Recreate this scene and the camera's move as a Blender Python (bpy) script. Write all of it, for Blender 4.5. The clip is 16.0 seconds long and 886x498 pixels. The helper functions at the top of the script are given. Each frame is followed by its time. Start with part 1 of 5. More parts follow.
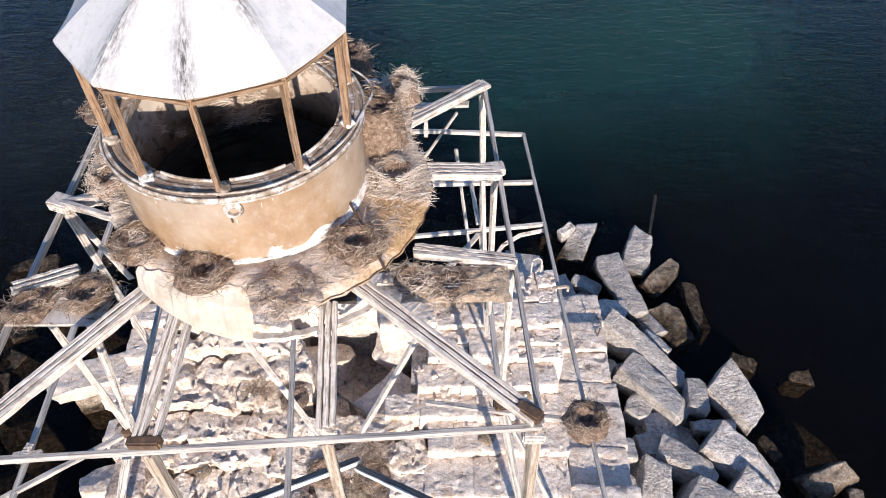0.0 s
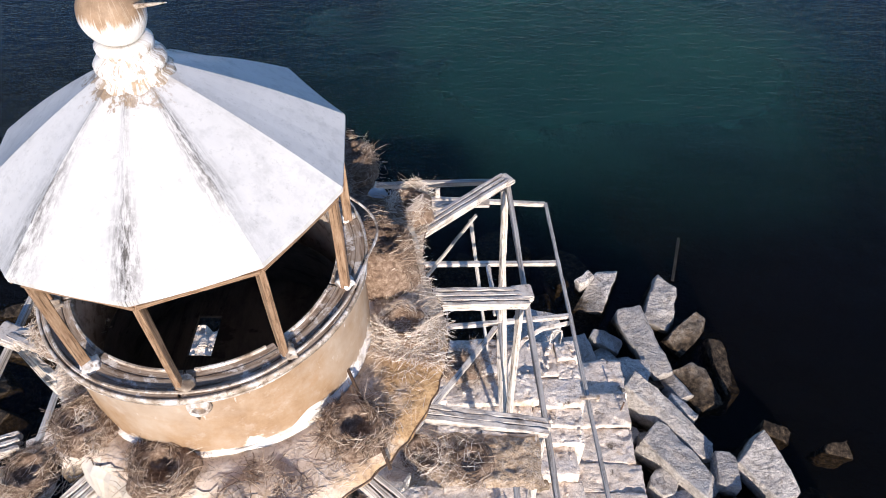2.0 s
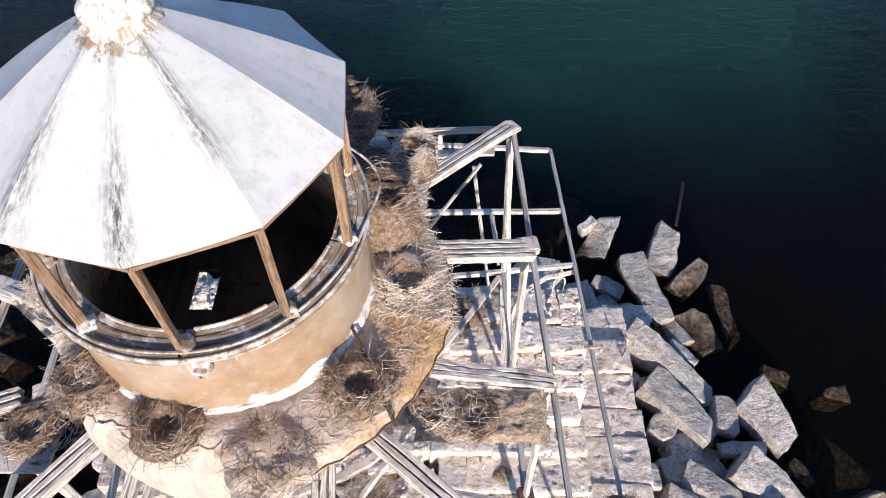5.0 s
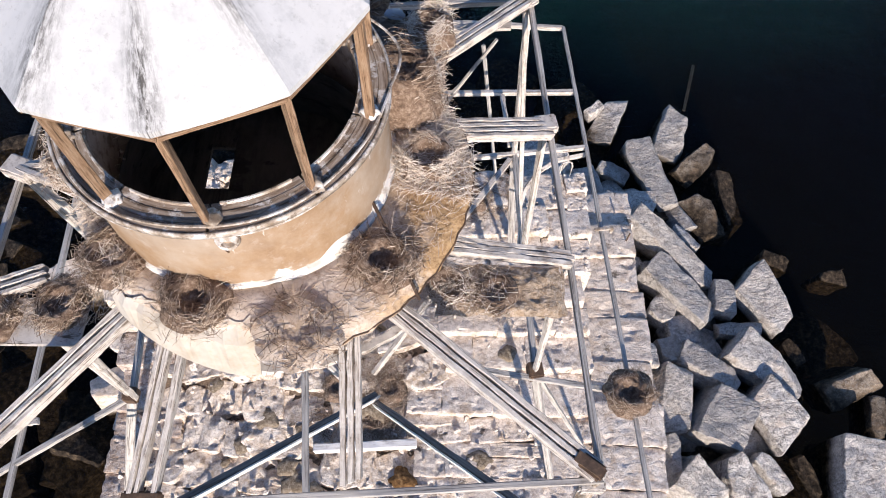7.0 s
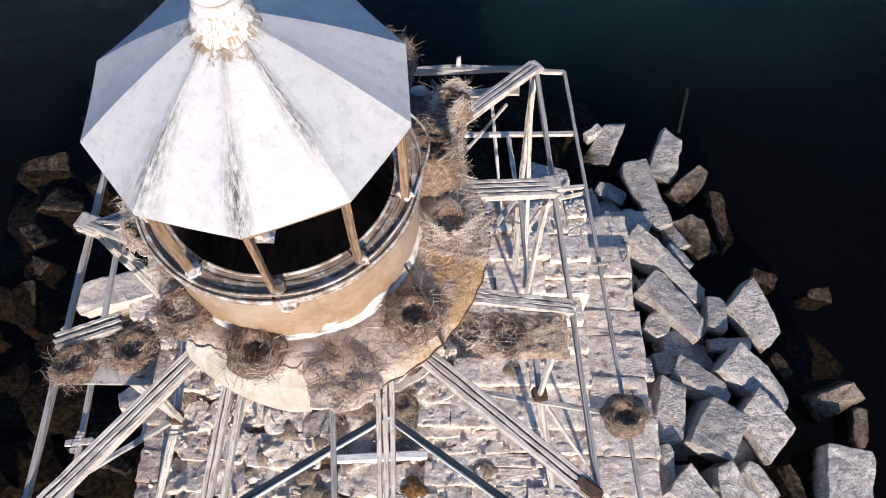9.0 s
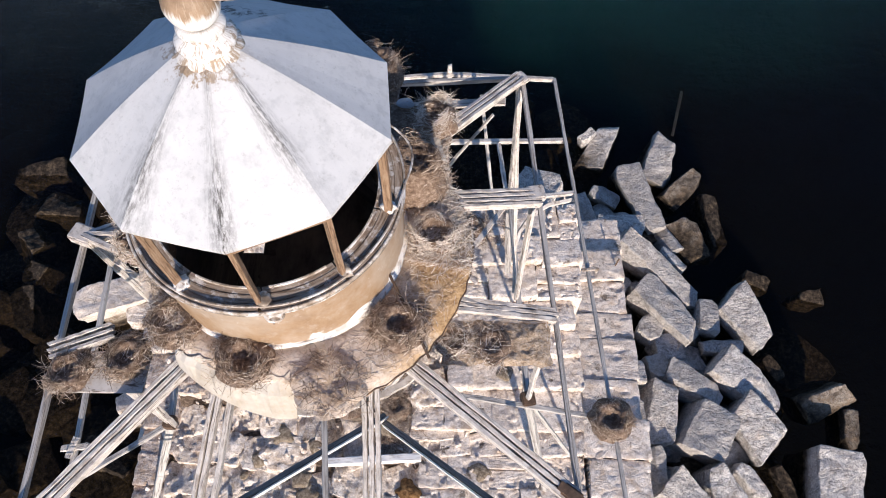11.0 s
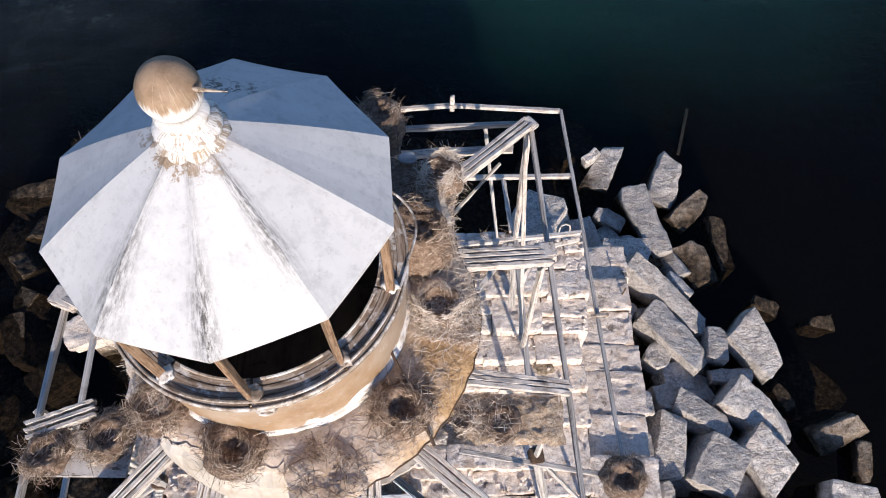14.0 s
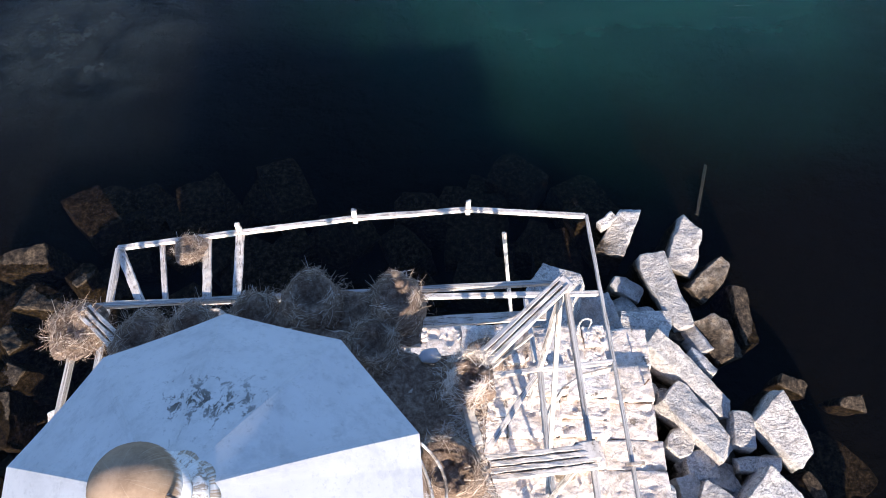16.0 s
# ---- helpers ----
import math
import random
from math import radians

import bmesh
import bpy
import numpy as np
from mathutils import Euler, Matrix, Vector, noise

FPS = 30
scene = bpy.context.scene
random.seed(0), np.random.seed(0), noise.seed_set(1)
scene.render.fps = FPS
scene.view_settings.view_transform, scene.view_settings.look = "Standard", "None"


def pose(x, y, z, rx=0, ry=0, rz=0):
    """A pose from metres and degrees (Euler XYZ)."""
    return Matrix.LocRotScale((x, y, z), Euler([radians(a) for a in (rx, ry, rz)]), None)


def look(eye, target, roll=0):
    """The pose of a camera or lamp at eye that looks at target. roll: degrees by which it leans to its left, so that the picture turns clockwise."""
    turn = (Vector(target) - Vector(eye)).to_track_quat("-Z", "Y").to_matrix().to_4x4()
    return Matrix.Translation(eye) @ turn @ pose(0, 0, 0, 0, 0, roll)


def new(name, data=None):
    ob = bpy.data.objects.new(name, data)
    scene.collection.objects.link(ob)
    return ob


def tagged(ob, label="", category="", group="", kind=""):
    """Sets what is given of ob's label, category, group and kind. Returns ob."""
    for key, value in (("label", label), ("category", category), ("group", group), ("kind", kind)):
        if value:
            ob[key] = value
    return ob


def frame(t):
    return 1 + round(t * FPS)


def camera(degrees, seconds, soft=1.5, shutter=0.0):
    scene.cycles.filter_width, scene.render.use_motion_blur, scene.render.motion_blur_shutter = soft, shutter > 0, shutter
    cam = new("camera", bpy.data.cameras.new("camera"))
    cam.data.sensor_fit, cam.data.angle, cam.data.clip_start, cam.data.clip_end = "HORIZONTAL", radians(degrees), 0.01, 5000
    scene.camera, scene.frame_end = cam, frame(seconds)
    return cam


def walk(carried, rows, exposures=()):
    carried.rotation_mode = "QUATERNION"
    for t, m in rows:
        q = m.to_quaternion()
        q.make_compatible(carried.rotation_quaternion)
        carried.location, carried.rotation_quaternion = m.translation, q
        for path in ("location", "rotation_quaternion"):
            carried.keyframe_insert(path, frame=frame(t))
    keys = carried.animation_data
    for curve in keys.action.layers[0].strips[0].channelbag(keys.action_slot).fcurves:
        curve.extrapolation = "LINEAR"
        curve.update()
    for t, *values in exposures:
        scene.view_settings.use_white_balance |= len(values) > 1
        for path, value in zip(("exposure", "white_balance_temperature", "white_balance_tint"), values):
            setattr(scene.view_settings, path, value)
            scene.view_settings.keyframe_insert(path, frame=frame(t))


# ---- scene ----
cam = camera(65.0, 16.0, 0.98)
METRES, EYE, TILT, LEAN, TURN = 8.0, 18.4, -48.0, 0.0, 0.0
ORIGIN = (2.26, -6.17)
ROWS = [
    (0.0, 0.0, 0.0, 0.0, 0.0, 0.0, -0.0),
    (0.5, -0.0036, 0.0336, 0.0376, 0.0, 0.01, -0.02),
    (1.0, -0.0081, 0.0779, 0.0859, 0.02, -0.01, -0.06),
    (1.5, -0.0124, 0.1292, 0.1423, 0.32, -0.01, -0.35),
    (2.0, -0.0156, 0.1802, 0.203, 0.56, -0.0, -0.61),
    (2.5, -0.0163, 0.2021, 0.2284, 0.6, 0.01, -0.61),
    (3.0, -0.0155, 0.2078, 0.2346, 0.63, 0.03, -0.59),
    (5.5, -0.0248, 0.2044, 0.2097, 0.58, -7.06, -0.57),
    (6.0, -0.0299, 0.2041, 0.2056, 0.52, -9.57, -0.6),
    (6.5, -0.0371, 0.2046, 0.2032, 0.45, -12.03, -0.6),
    (7.0, -0.0483, 0.2062, 0.2002, 0.37, -13.8, -0.56),
    (7.5, -0.0587, 0.2036, 0.2035, 0.35, -13.84, -0.54),
    (8.0, -0.0682, 0.1725, 0.2327, 0.33, -13.84, -0.55),
    (8.5, -0.0751, 0.1325, 0.2677, 0.31, -13.86, -0.58),
    (9.0, -0.078, 0.0922, 0.303, 0.28, -13.87, -0.6),
    (11.5, -0.0493, 0.0762, 0.3238, 0.27, -13.87, -0.39),
    (12.0, -0.0459, 0.0796, 0.3242, 0.25, -13.87, -0.37),
    (12.5, -0.0478, 0.0838, 0.3249, 0.23, -13.86, -0.35),
    (13.0, -0.0522, 0.0971, 0.3346, 0.22, -13.85, -0.35),
    (13.5, -0.058, 0.1229, 0.3588, 0.2, -13.83, -0.35),
    (14.0, -0.0654, 0.1615, 0.3962, 0.18, -13.8, -0.36),
    (14.5, -0.0734, 0.2113, 0.4498, 0.15, -13.75, -0.37),
    (15.0, -0.0818, 0.2721, 0.5185, 0.13, -13.68, -0.33),
    (15.5, -0.0907, 0.3276, 0.5815, 0.08, -13.66, -0.35),
    (16.0, -0.1041, 0.3614, 0.6184, 0.11, -13.6, -0.38),
]
walk(cam, [(t, pose(*ORIGIN, EYE, TILT, LEAN, TURN) @ pose(METRES * x, METRES * y, METRES * z, 90 + pitch, roll, yaw)) for t, x, y, z, yaw, pitch, roll in ROWS],
     [(0.0, 0.52), (3.0, 0.52), (5.5, 0.46), (9.0, 0.31), (13.0, 0.32), (14.5, 0.32), (15.0, 0.41), (15.5, 0.74), (16.0, 1.28)])

# ---- light ----
SUN_UP, SUN_AZ = 18.4, -78.8  # degrees: elevation, bearing of the sun from +x
world = bpy.data.worlds.new("sky")
scene.world = world
world.use_nodes = True
wn = world.node_tree
sky = wn.nodes.new("ShaderNodeTexSky")
sky.sky_type, sky.sun_disc = "NISHITA", False
sky.sun_elevation, sky.sun_rotation = radians(SUN_UP), radians(90 - SUN_AZ)
sky.air_density, sky.dust_density, sky.ozone_density = 1.0, 0.3, 2.5
deep = wn.nodes.new("ShaderNodeMix")
deep.data_type, deep.blend_type = "RGBA", "MULTIPLY"
deep.inputs[0].default_value, deep.inputs[7].default_value = 1.0, (0.80, 0.935, 1.2, 1)  # a clear, deep blue autumn sky
wn.links.new(sky.outputs[0], deep.inputs[6])
wn.links.new(deep.outputs[2], wn.nodes["Background"].inputs[0])
wn.nodes["Background"].inputs[1].default_value = 0.108
sun = new("sun", bpy.data.lights.new("sun", "SUN"))
sun.data.energy, sun.data.angle, sun.data.color = 5.0, radians(0.5), (1.0, 0.89, 0.80)
to_sun = Vector((math.cos(radians(SUN_UP)) * math.cos(radians(SUN_AZ)), math.cos(radians(SUN_UP)) * math.sin(radians(SUN_AZ)), math.sin(radians(SUN_UP))))
sun.matrix_world = look(to_sun * 60, (0, 0, 0))


# ---- materials ----
class Nodes:
    """Small wrapper to write node materials briefly."""

    def __init__(self, name):
        self.mat = bpy.data.materials.new(name)
        self.mat.use_nodes = True
        self.t = self.mat.node_tree
        self.bsdf = self.t.nodes["Principled BSDF"]
        self.co = self.t.nodes.new("ShaderNodeTexCoord")
        self.geo = self.t.nodes.new("ShaderNodeNewGeometry")
        self.info = self.t.nodes.new("ShaderNodeObjectInfo")

    def put(self, socket, value):
        if hasattr(value, "is_linked"):
            self.t.links.new(value, socket)
        elif isinstance(value, tuple) and len(value) == 3 and socket.type == "RGBA":
            socket.default_value = (*value, 1)
        else:
            socket.default_value = value

    def scaled(self, v, scale):
        n = self.t.nodes.new("ShaderNodeVectorMath")
        n.operation = "MULTIPLY"
        self.put(n.inputs[0], v)
        n.inputs[1].default_value = scale
        return n.outputs[0]

    def noise(self, scale, detail=6, rough=0.6, v=None, distort=0.0):
        n = self.t.nodes.new("ShaderNodeTexNoise")
        self.put(n.inputs["Vector"], self.co.outputs["Object"] if v is None else v)
        n.inputs["Scale"].default_value, n.inputs["Detail"].default_value = scale, detail
        n.inputs["Roughness"].default_value, n.inputs["Distortion"].default_value = rough, distort
        return n.outputs["Fac"]

    def voronoi(self, scale, v=None, out="Distance", feature="F1"):
        n = self.t.nodes.new("ShaderNodeTexVoronoi")
        n.feature = feature
        self.put(n.inputs["Vector"], self.co.outputs["Object"] if v is None else v)
        n.inputs["Scale"].default_value = scale
        return n.outputs[out]

    def ramp(self, fac, *stops):
        n = self.t.nodes.new("ShaderNodeValToRGB")
        self.put(n.inputs[0], fac)
        e = n.color_ramp.elements
        while len(e) < len(stops):
            e.new(0.5)
        for k, (p, c) in zip(e, stops):
            k.position = p
            k.color = (*c, 1) if isinstance(c, tuple) else (c, c, c, 1)
        return n.outputs[0]

    def mix(self, fac, a, b, blend="MIX"):
        n = self.t.nodes.new("ShaderNodeMix")
        n.data_type, n.blend_type = "RGBA", blend
        self.put(n.inputs[0], fac)
        self.put(n.inputs[6], a)
        self.put(n.inputs[7], b)
        return n.outputs[2]

    def math(self, op, a, b=0.0, clamp=False):
        n = self.t.nodes.new("ShaderNodeMath")
        n.operation, n.use_clamp = op, clamp
        self.put(n.inputs[0], a)
        self.put(n.inputs[1], b)
        return n.outputs[0]

    def xyz(self, v):
        n = self.t.nodes.new("ShaderNodeSeparateXYZ")
        self.put(n.inputs[0], v)
        return n.outputs

    def vec(self, x, y, z):
        n = self.t.nodes.new("ShaderNodeCombineXYZ")
        for k, v in enumerate((x, y, z)):
            self.put(n.inputs[k], v)
        return n.outputs[0]

    def bump(self, height, strength=0.4, distance=0.02):
        n = self.t.nodes.new("ShaderNodeBump")
        n.inputs["Strength"].default_value, n.inputs["Distance"].default_value = strength, distance
        self.put(n.inputs["Height"], height)
        self.put(self.bsdf.inputs["Normal"], n.outputs[0])
        return n.outputs[0]

    def done(self, color, rough=0.8, metal=0.0, spec=0.3):
        self.put(self.bsdf.inputs["Base Color"], color)
        self.put(self.bsdf.inputs["Roughness"], rough)
        self.put(self.bsdf.inputs["Metallic"], metal)
        self.bsdf.inputs["Specular IOR Level"].default_value = spec
        return self.mat


def stone_material(name, dark, mid, light, chalk, rust, wet=0.02, spots=1.0, vary=0.3, creased=0.9, relief=0.5):
    """Rough speckled stone, chalky with droppings, pitted and rust-stained, weedy at the waterline."""
    n = Nodes(name)
    at = n.geo.outputs["Position"]
    speck = n.noise(36, 5, 0.8, at)
    grain = n.noise(14, 7, 0.75, at)
    patch = n.noise(4.6, 7, 0.68, at)
    broad = n.noise(1.5, 5, 0.6, at)
    c = n.ramp(patch, (0.36, tuple(0.66 * q for q in mid)), (0.47, mid), (0.56, light))
    c = n.mix(n.math("MULTIPLY", n.ramp(grain, (0.48, 0.0), (0.56, 0.8)), chalk), c, (0.86, 0.785, 0.715))
    c = n.mix(n.ramp(speck, (0.52, 0.0), (0.59, 0.8 * spots)), c, dark)
    c = n.mix(n.ramp(n.noise(6.5, 7, 0.78, at), (0.54, 0.0), (0.60, 0.75 * spots)), c, dark)
    c = n.mix(n.math("MULTIPLY", n.ramp(n.noise(2.4, 6, 0.7, at), (0.52, 0.0), (0.66, 0.7)), rust), c, (0.38, 0.25, 0.15))
    c = n.mix(n.math("MULTIPLY", n.info.outputs["Random"], 0.3), c, mid)
    c = n.mix(n.math("MULTIPLY", n.math("SUBTRACT", n.info.outputs["Random"], 0.55), 1.1 * vary, True), c, tuple(0.5 * q for q in mid))
    # crisp dark spots painted for the shade inside spalled hollows
    warp = n.mix(0.12, at, n.vec(patch, grain, broad))
    hole_shade = n.ramp(n.math("ADD", n.voronoi(1.9, warp), n.math("MULTIPLY", n.math("SUBTRACT", grain, 0.5), 0.9)), (0.11, 0.95), (0.17, 0.0))
    hole_shade = n.math("MULTIPLY", hole_shade, n.ramp(n.noise(2.9, 5, 0.7, at), (0.46, 0.0), (0.54, 1.0)))
    c = n.mix(n.math("MULTIPLY", hole_shade, rust), c, (0.10, 0.075, 0.055))
    # thin cracks
    crack = n.voronoi(2.3, n.mix(0.22, at, n.vec(n.noise(3.1, 5, 0.7, at), grain, patch)), "Distance", "DISTANCE_TO_EDGE")
    crack = n.math("MULTIPLY", n.ramp(crack, (0.003, 0.7), (0.014, 0.0)), n.ramp(n.noise(1.9, 4, 0.6, at), (0.53, 0.0), (0.60, 1.0)))
    c = n.mix(crack, c, tuple(0.6 * q for q in dark))
    # creased, flaking surface: broken ledges that follow no joint
    fold = n.noise(2.6, 8, 0.62, n.scaled(at, (0.8, 1.25, 1.2)), 1.4)
    crease = n.math("ABSOLUTE", n.math("SUBTRACT", fold, 0.5))
    fold2 = n.noise(7.5, 7, 0.65, at, 1.1)
    crease2 = n.math("ABSOLUTE", n.math("SUBTRACT", fold2, 0.5))
    # creases darkened in the colour, as shade would lie in them
    crease_shade = n.math("MULTIPLY", n.math("MAXIMUM", n.ramp(crease, (0.004, 0.55), (0.03, 0.0)), n.ramp(crease2, (0.006, 0.35), (0.05, 0.0))), n.ramp(n.noise(3.3, 5, 0.65, at), (0.50, 0.0), (0.60, 1.0)))
    c = n.mix(n.math("MULTIPLY", crease_shade, creased), c, tuple(0.5 * q for q in mid))
    ledge = n.math("ADD", n.math("MULTIPLY", n.ramp(fold, (0.44, 0.0), (0.50, 0.5), (0.53, 0.55), (0.60, 1.0)), 1.6), n.ramp(fold2, (0.42, 0.0), (0.50, 0.5), (0.53, 0.6), (0.62, 1.0)))
    z = n.xyz(at)[2]
    line = n.math("ADD", n.math("MULTIPLY", broad, 0.5), n.math("MULTIPLY", grain, 0.3))
    low = n.math("SUBTRACT", n.math("ADD", line, wet), z)
    weed = n.ramp(n.noise(7.0, 7, 0.7, at), (0.38, (0.012, 0.009, 0.007)), (0.52, (0.048, 0.035, 0.024)), (0.66, (0.13, 0.095, 0.062)))
    c = n.mix(n.math("MULTIPLY", low, 3.0, True), c, weed)
    n.bump(n.math("ADD", n.math("ADD", n.math("ADD", grain, n.math("MULTIPLY", ledge, creased)), n.math("MULTIPLY", speck, -0.5)), n.math("SUBTRACT", n.math("MULTIPLY", patch, 0.8), n.math("MULTIPLY", n.math("MAXIMUM", hole_shade, crack), 0.6))), relief, 0.022)
    return n.done(c, 0.9, spec=0.15)


def wood_material(name, dark, mid, light, paint=None):
    n = Nodes(name)
    v = n.co.outputs["Generated"]
    long = n.noise(1.0, 7, 0.72, n.scaled(v, (6.0, 3.4, 3.4)))
    at = n.geo.outputs["Position"]
    fleck = n.noise(9, 5, 0.7, at)
    c = n.ramp(long, (0.36, dark), (0.45, mid), (0.62, light))
    if paint:
        c = n.mix(n.ramp(fleck, (0.42, 0.0), (0.60, 0.7)), c, paint)
    c = n.mix(n.math("MULTIPLY", n.info.outputs["Random"], 0.25), c, mid)
    c = n.mix(n.ramp(n.noise(2.2, 5, 0.7, at), (0.58, 0.0), (0.72, 0.6)), c, dark)
    slit = n.noise(1.0, 4, 0.65, n.scaled(v, (2.5, 5.5, 5.5)))
    c = n.mix(n.ramp(slit, (0.57, 0.0), (0.61, 0.9)), c, dark)
    n.bump(n.math("ADD", long, n.math("MULTIPLY", fleck, 0.3)), 0.6, 0.01)
    return n.done(c, 0.85)


STONE = stone_material("pale_stone", (0.27, 0.195, 0.14), (0.75, 0.635, 0.535), (0.87, 0.775, 0.68), 0.85, 0.9, 0.02, 0.75, 0.3, 0.65)
STONE_ROUGH = stone_material("rough_stone", (0.22, 0.15, 0.10), (0.70, 0.575, 0.46), (0.89, 0.795, 0.69), 0.9, 0.9, 0.02, 0.75, 0.35, 0.9)
STONE_BROWN = stone_material("brown_stone", (0.15, 0.095, 0.072), (0.47, 0.37, 0.305), (0.66, 0.565, 0.49), 0.5, 1.2, 0.02, 0.9, 0.7, 0.8)
STONE_GREY = stone_material("grey_granite", (0.11, 0.096, 0.085), (0.51, 0.465, 0.425), (0.73, 0.68, 0.63), 0.95, 0.5, 0.02, 0.85, 0.85, 0.9, 0.75)
STONE_RUST = stone_material("rusty_granite", (0.05, 0.038, 0.03), (0.23, 0.172, 0.12), (0.44, 0.37, 0.29), 0.4, 1.0, 0.16)
TIMBER = wood_material("bleached_timber", (0.10, 0.07, 0.05), (0.45, 0.39, 0.335), (0.67, 0.605, 0.54), (0.74, 0.69, 0.635))
POLE = wood_material("grey_pole", (0.11, 0.095, 0.085), (0.41, 0.375, 0.34), (0.62, 0.58, 0.535))
# bright white that puts sunlit faces into the timber's colour
SUNLIT_TIMBER = wood_material("sunlit_white_timber", (0.42, 0.37, 0.32), (0.78, 0.74, 0.69), (0.86, 0.83, 0.79), (0.86, 0.83, 0.79))
# darkened pole colour, for shaded brace tops and the dim sunken plank
DIMMED_POLE = wood_material("dimmed_pole", (0.05, 0.045, 0.04), (0.15, 0.14, 0.135), (0.27, 0.255, 0.24))
TAN_WOOD = wood_material("tan_timber", (0.15, 0.10, 0.065), (0.36, 0.285, 0.215), (0.56, 0.49, 0.415))
BROWN_WOOD = wood_material("brown_timber", (0.10, 0.06, 0.035), (0.24, 0.145, 0.085), (0.36, 0.25, 0.165))


def roof_material():
    n = Nodes("white_roof_sheet")
    p = n.xyz(n.geo.outputs["Position"])
    ang = n.math("ARCTAN2", p[1], p[0])
    rad = n.math("SQRT", n.math("ADD", n.math("MULTIPLY", p[0], p[0]), n.math("MULTIPLY", p[1], p[1])))
    streak = n.noise(1.0, 7, 0.72, n.vec(n.math("MULTIPLY", ang, 7.0), n.math("MULTIPLY", rad, 1.6), 0.0))
    fine = n.noise(1.0, 6, 0.75, n.vec(n.math("MULTIPLY", ang, 34.0), n.math("MULTIPLY", rad, 5.0), 3.0))
    # grime runs down the seams between the sheets
    seam = n.math("PINGPONG", n.math("ADD", n.math("DIVIDE", ang, radians(36.0)), 10 + 85.0 / 36.0), 0.5)
    west, east = n.math("MULTIPLY", n.math("SUBTRACT", -1.80, ang), 6.0, True), n.math("MULTIPLY", n.math("ADD", ang, 1.17), 6.0, True)
    breadth = n.math("SUBTRACT", n.math("ADD", 5.2, n.math("MULTIPLY", west, n.math("SUBTRACT", 1.0, n.math("MULTIPLY", rad, 2.5)))), n.math("MULTIPLY", east, 0.9))
    near = n.math("SUBTRACT", 1.0, n.math("MULTIPLY", seam, breadth), True)
    sunny = n.math("MULTIPLY", n.math("SUBTRACT", n.math("COSINE", n.math("ADD", ang, radians(85.0))), 0.45), 2.5, True)
    near = n.math("MULTIPLY", near, n.math("ADD", n.math("MULTIPLY", sunny, 0.85), 0.15))
    flake = n.noise(1.0, 7, 0.8, n.vec(n.math("MULTIPLY", ang, 40.0), n.math("MULTIPLY", rad, 17.0), 1.0))
    grime = n.math("MULTIPLY", near, n.ramp(n.math("ADD", streak, n.math("MULTIPLY", east, 0.10)), (0.36, 0.0), (0.52, 1.0)))
    grime = n.math("MULTIPLY", grime, n.ramp(fine, (0.40, 0.15), (0.54, 1.0)))
    grime = n.math("MULTIPLY", grime, n.ramp(flake, (0.40, 0.2), (0.52, 1.0)))
    # each seam is stained over its own lengths
    down = n.math("DIVIDE", rad, 1.4)
    mid = n.ramp(down, (0.20, 0.9), (0.36, 0.35), (0.55, 0.45), (0.72, 1.0), (1.0, 1.0))
    left = n.ramp(down, (0.22, 0.8), (0.40, 0.40), (0.55, 0.85), (0.78, 1.0), (1.0, 0.55))
    right = n.ramp(down, (0.20, 0.7), (0.32, 1.0), (0.62, 0.9), (0.80, 0.25), (1.0, 0.12))
    length = n.math("ADD", mid, n.math("ADD", n.math("MULTIPLY", west, n.math("SUBTRACT", left, mid)), n.math("MULTIPLY", east, n.math("SUBTRACT", right, mid))))
    grime = n.math("MULTIPLY", grime, length)
    c = n.mix(n.ramp(n.noise(3.0, 6, 0.6), (0.35, 0.0), (0.7, 0.5)), (0.63, 0.617, 0.605), (0.51, 0.50, 0.492))
    c = n.mix(n.ramp(n.noise(5.5, 7, 0.72), (0.50, 0.0), (0.66, 0.38)), c, (0.33, 0.33, 0.33))
    c = n.mix(n.ramp(n.noise(19, 7, 0.8), (0.56, 0.0), (0.64, 0.35)), c, (0.30, 0.29, 0.27))
    c = n.mix(n.math("MULTIPLY", grime, 1.1, True), c, (0.085, 0.078, 0.072))
    # black flaked cracks on the lee side below the vent
    lee = n.math("MULTIPLY", n.math("SUBTRACT", n.math("COSINE", n.math("SUBTRACT", ang, radians(86.0))), 0.78), 6.0, True)
    band = n.math("SUBTRACT", 1.0, n.math("MULTIPLY", n.math("ABSOLUTE", n.math("SUBTRACT", rad, 0.60)), 2.6), True)
    scar = n.noise(1.0, 6, 0.75, n.vec(n.math("MULTIPLY", ang, 9.0), n.math("MULTIPLY", rad, 9.0), 2.0), 0.6)
    scar = n.ramp(n.math("ADD", scar, n.math("MULTIPLY", n.math("MULTIPLY", lee, band), 0.16)), (0.640, 0.0), (0.685, 0.95))
    c = n.mix(n.math("MULTIPLY", scar, n.math("MULTIPLY", lee, band)), c, (0.035, 0.03, 0.025))
    crust = n.noise(1.0, 6, 0.75, n.vec(n.math("MULTIPLY", p[0], 9.0), n.math("MULTIPLY", p[1], 9.0), 7.0))
    top = n.math("SUBTRACT", n.math("ADD", 0.25, n.math("MULTIPLY", n.math("SUBTRACT", crust, 0.42), 0.9)), rad)
    front = n.math("ADD", n.math("MULTIPLY", n.math("COSINE", n.math("ADD", ang, radians(120.0))), 0.6), 0.45, True)
    c = n.mix(n.math("MULTIPLY", n.ramp(top, (0.0, 0.0), (0.05, 0.9)), front), c, n.ramp(flake, (0.4, (0.16, 0.10, 0.055)), (0.6, (0.36, 0.26, 0.16))))
    n.bump(n.noise(7, 5, 0.6), 0.15, 0.01)
    return n.done(c, 0.5, spec=0.35)


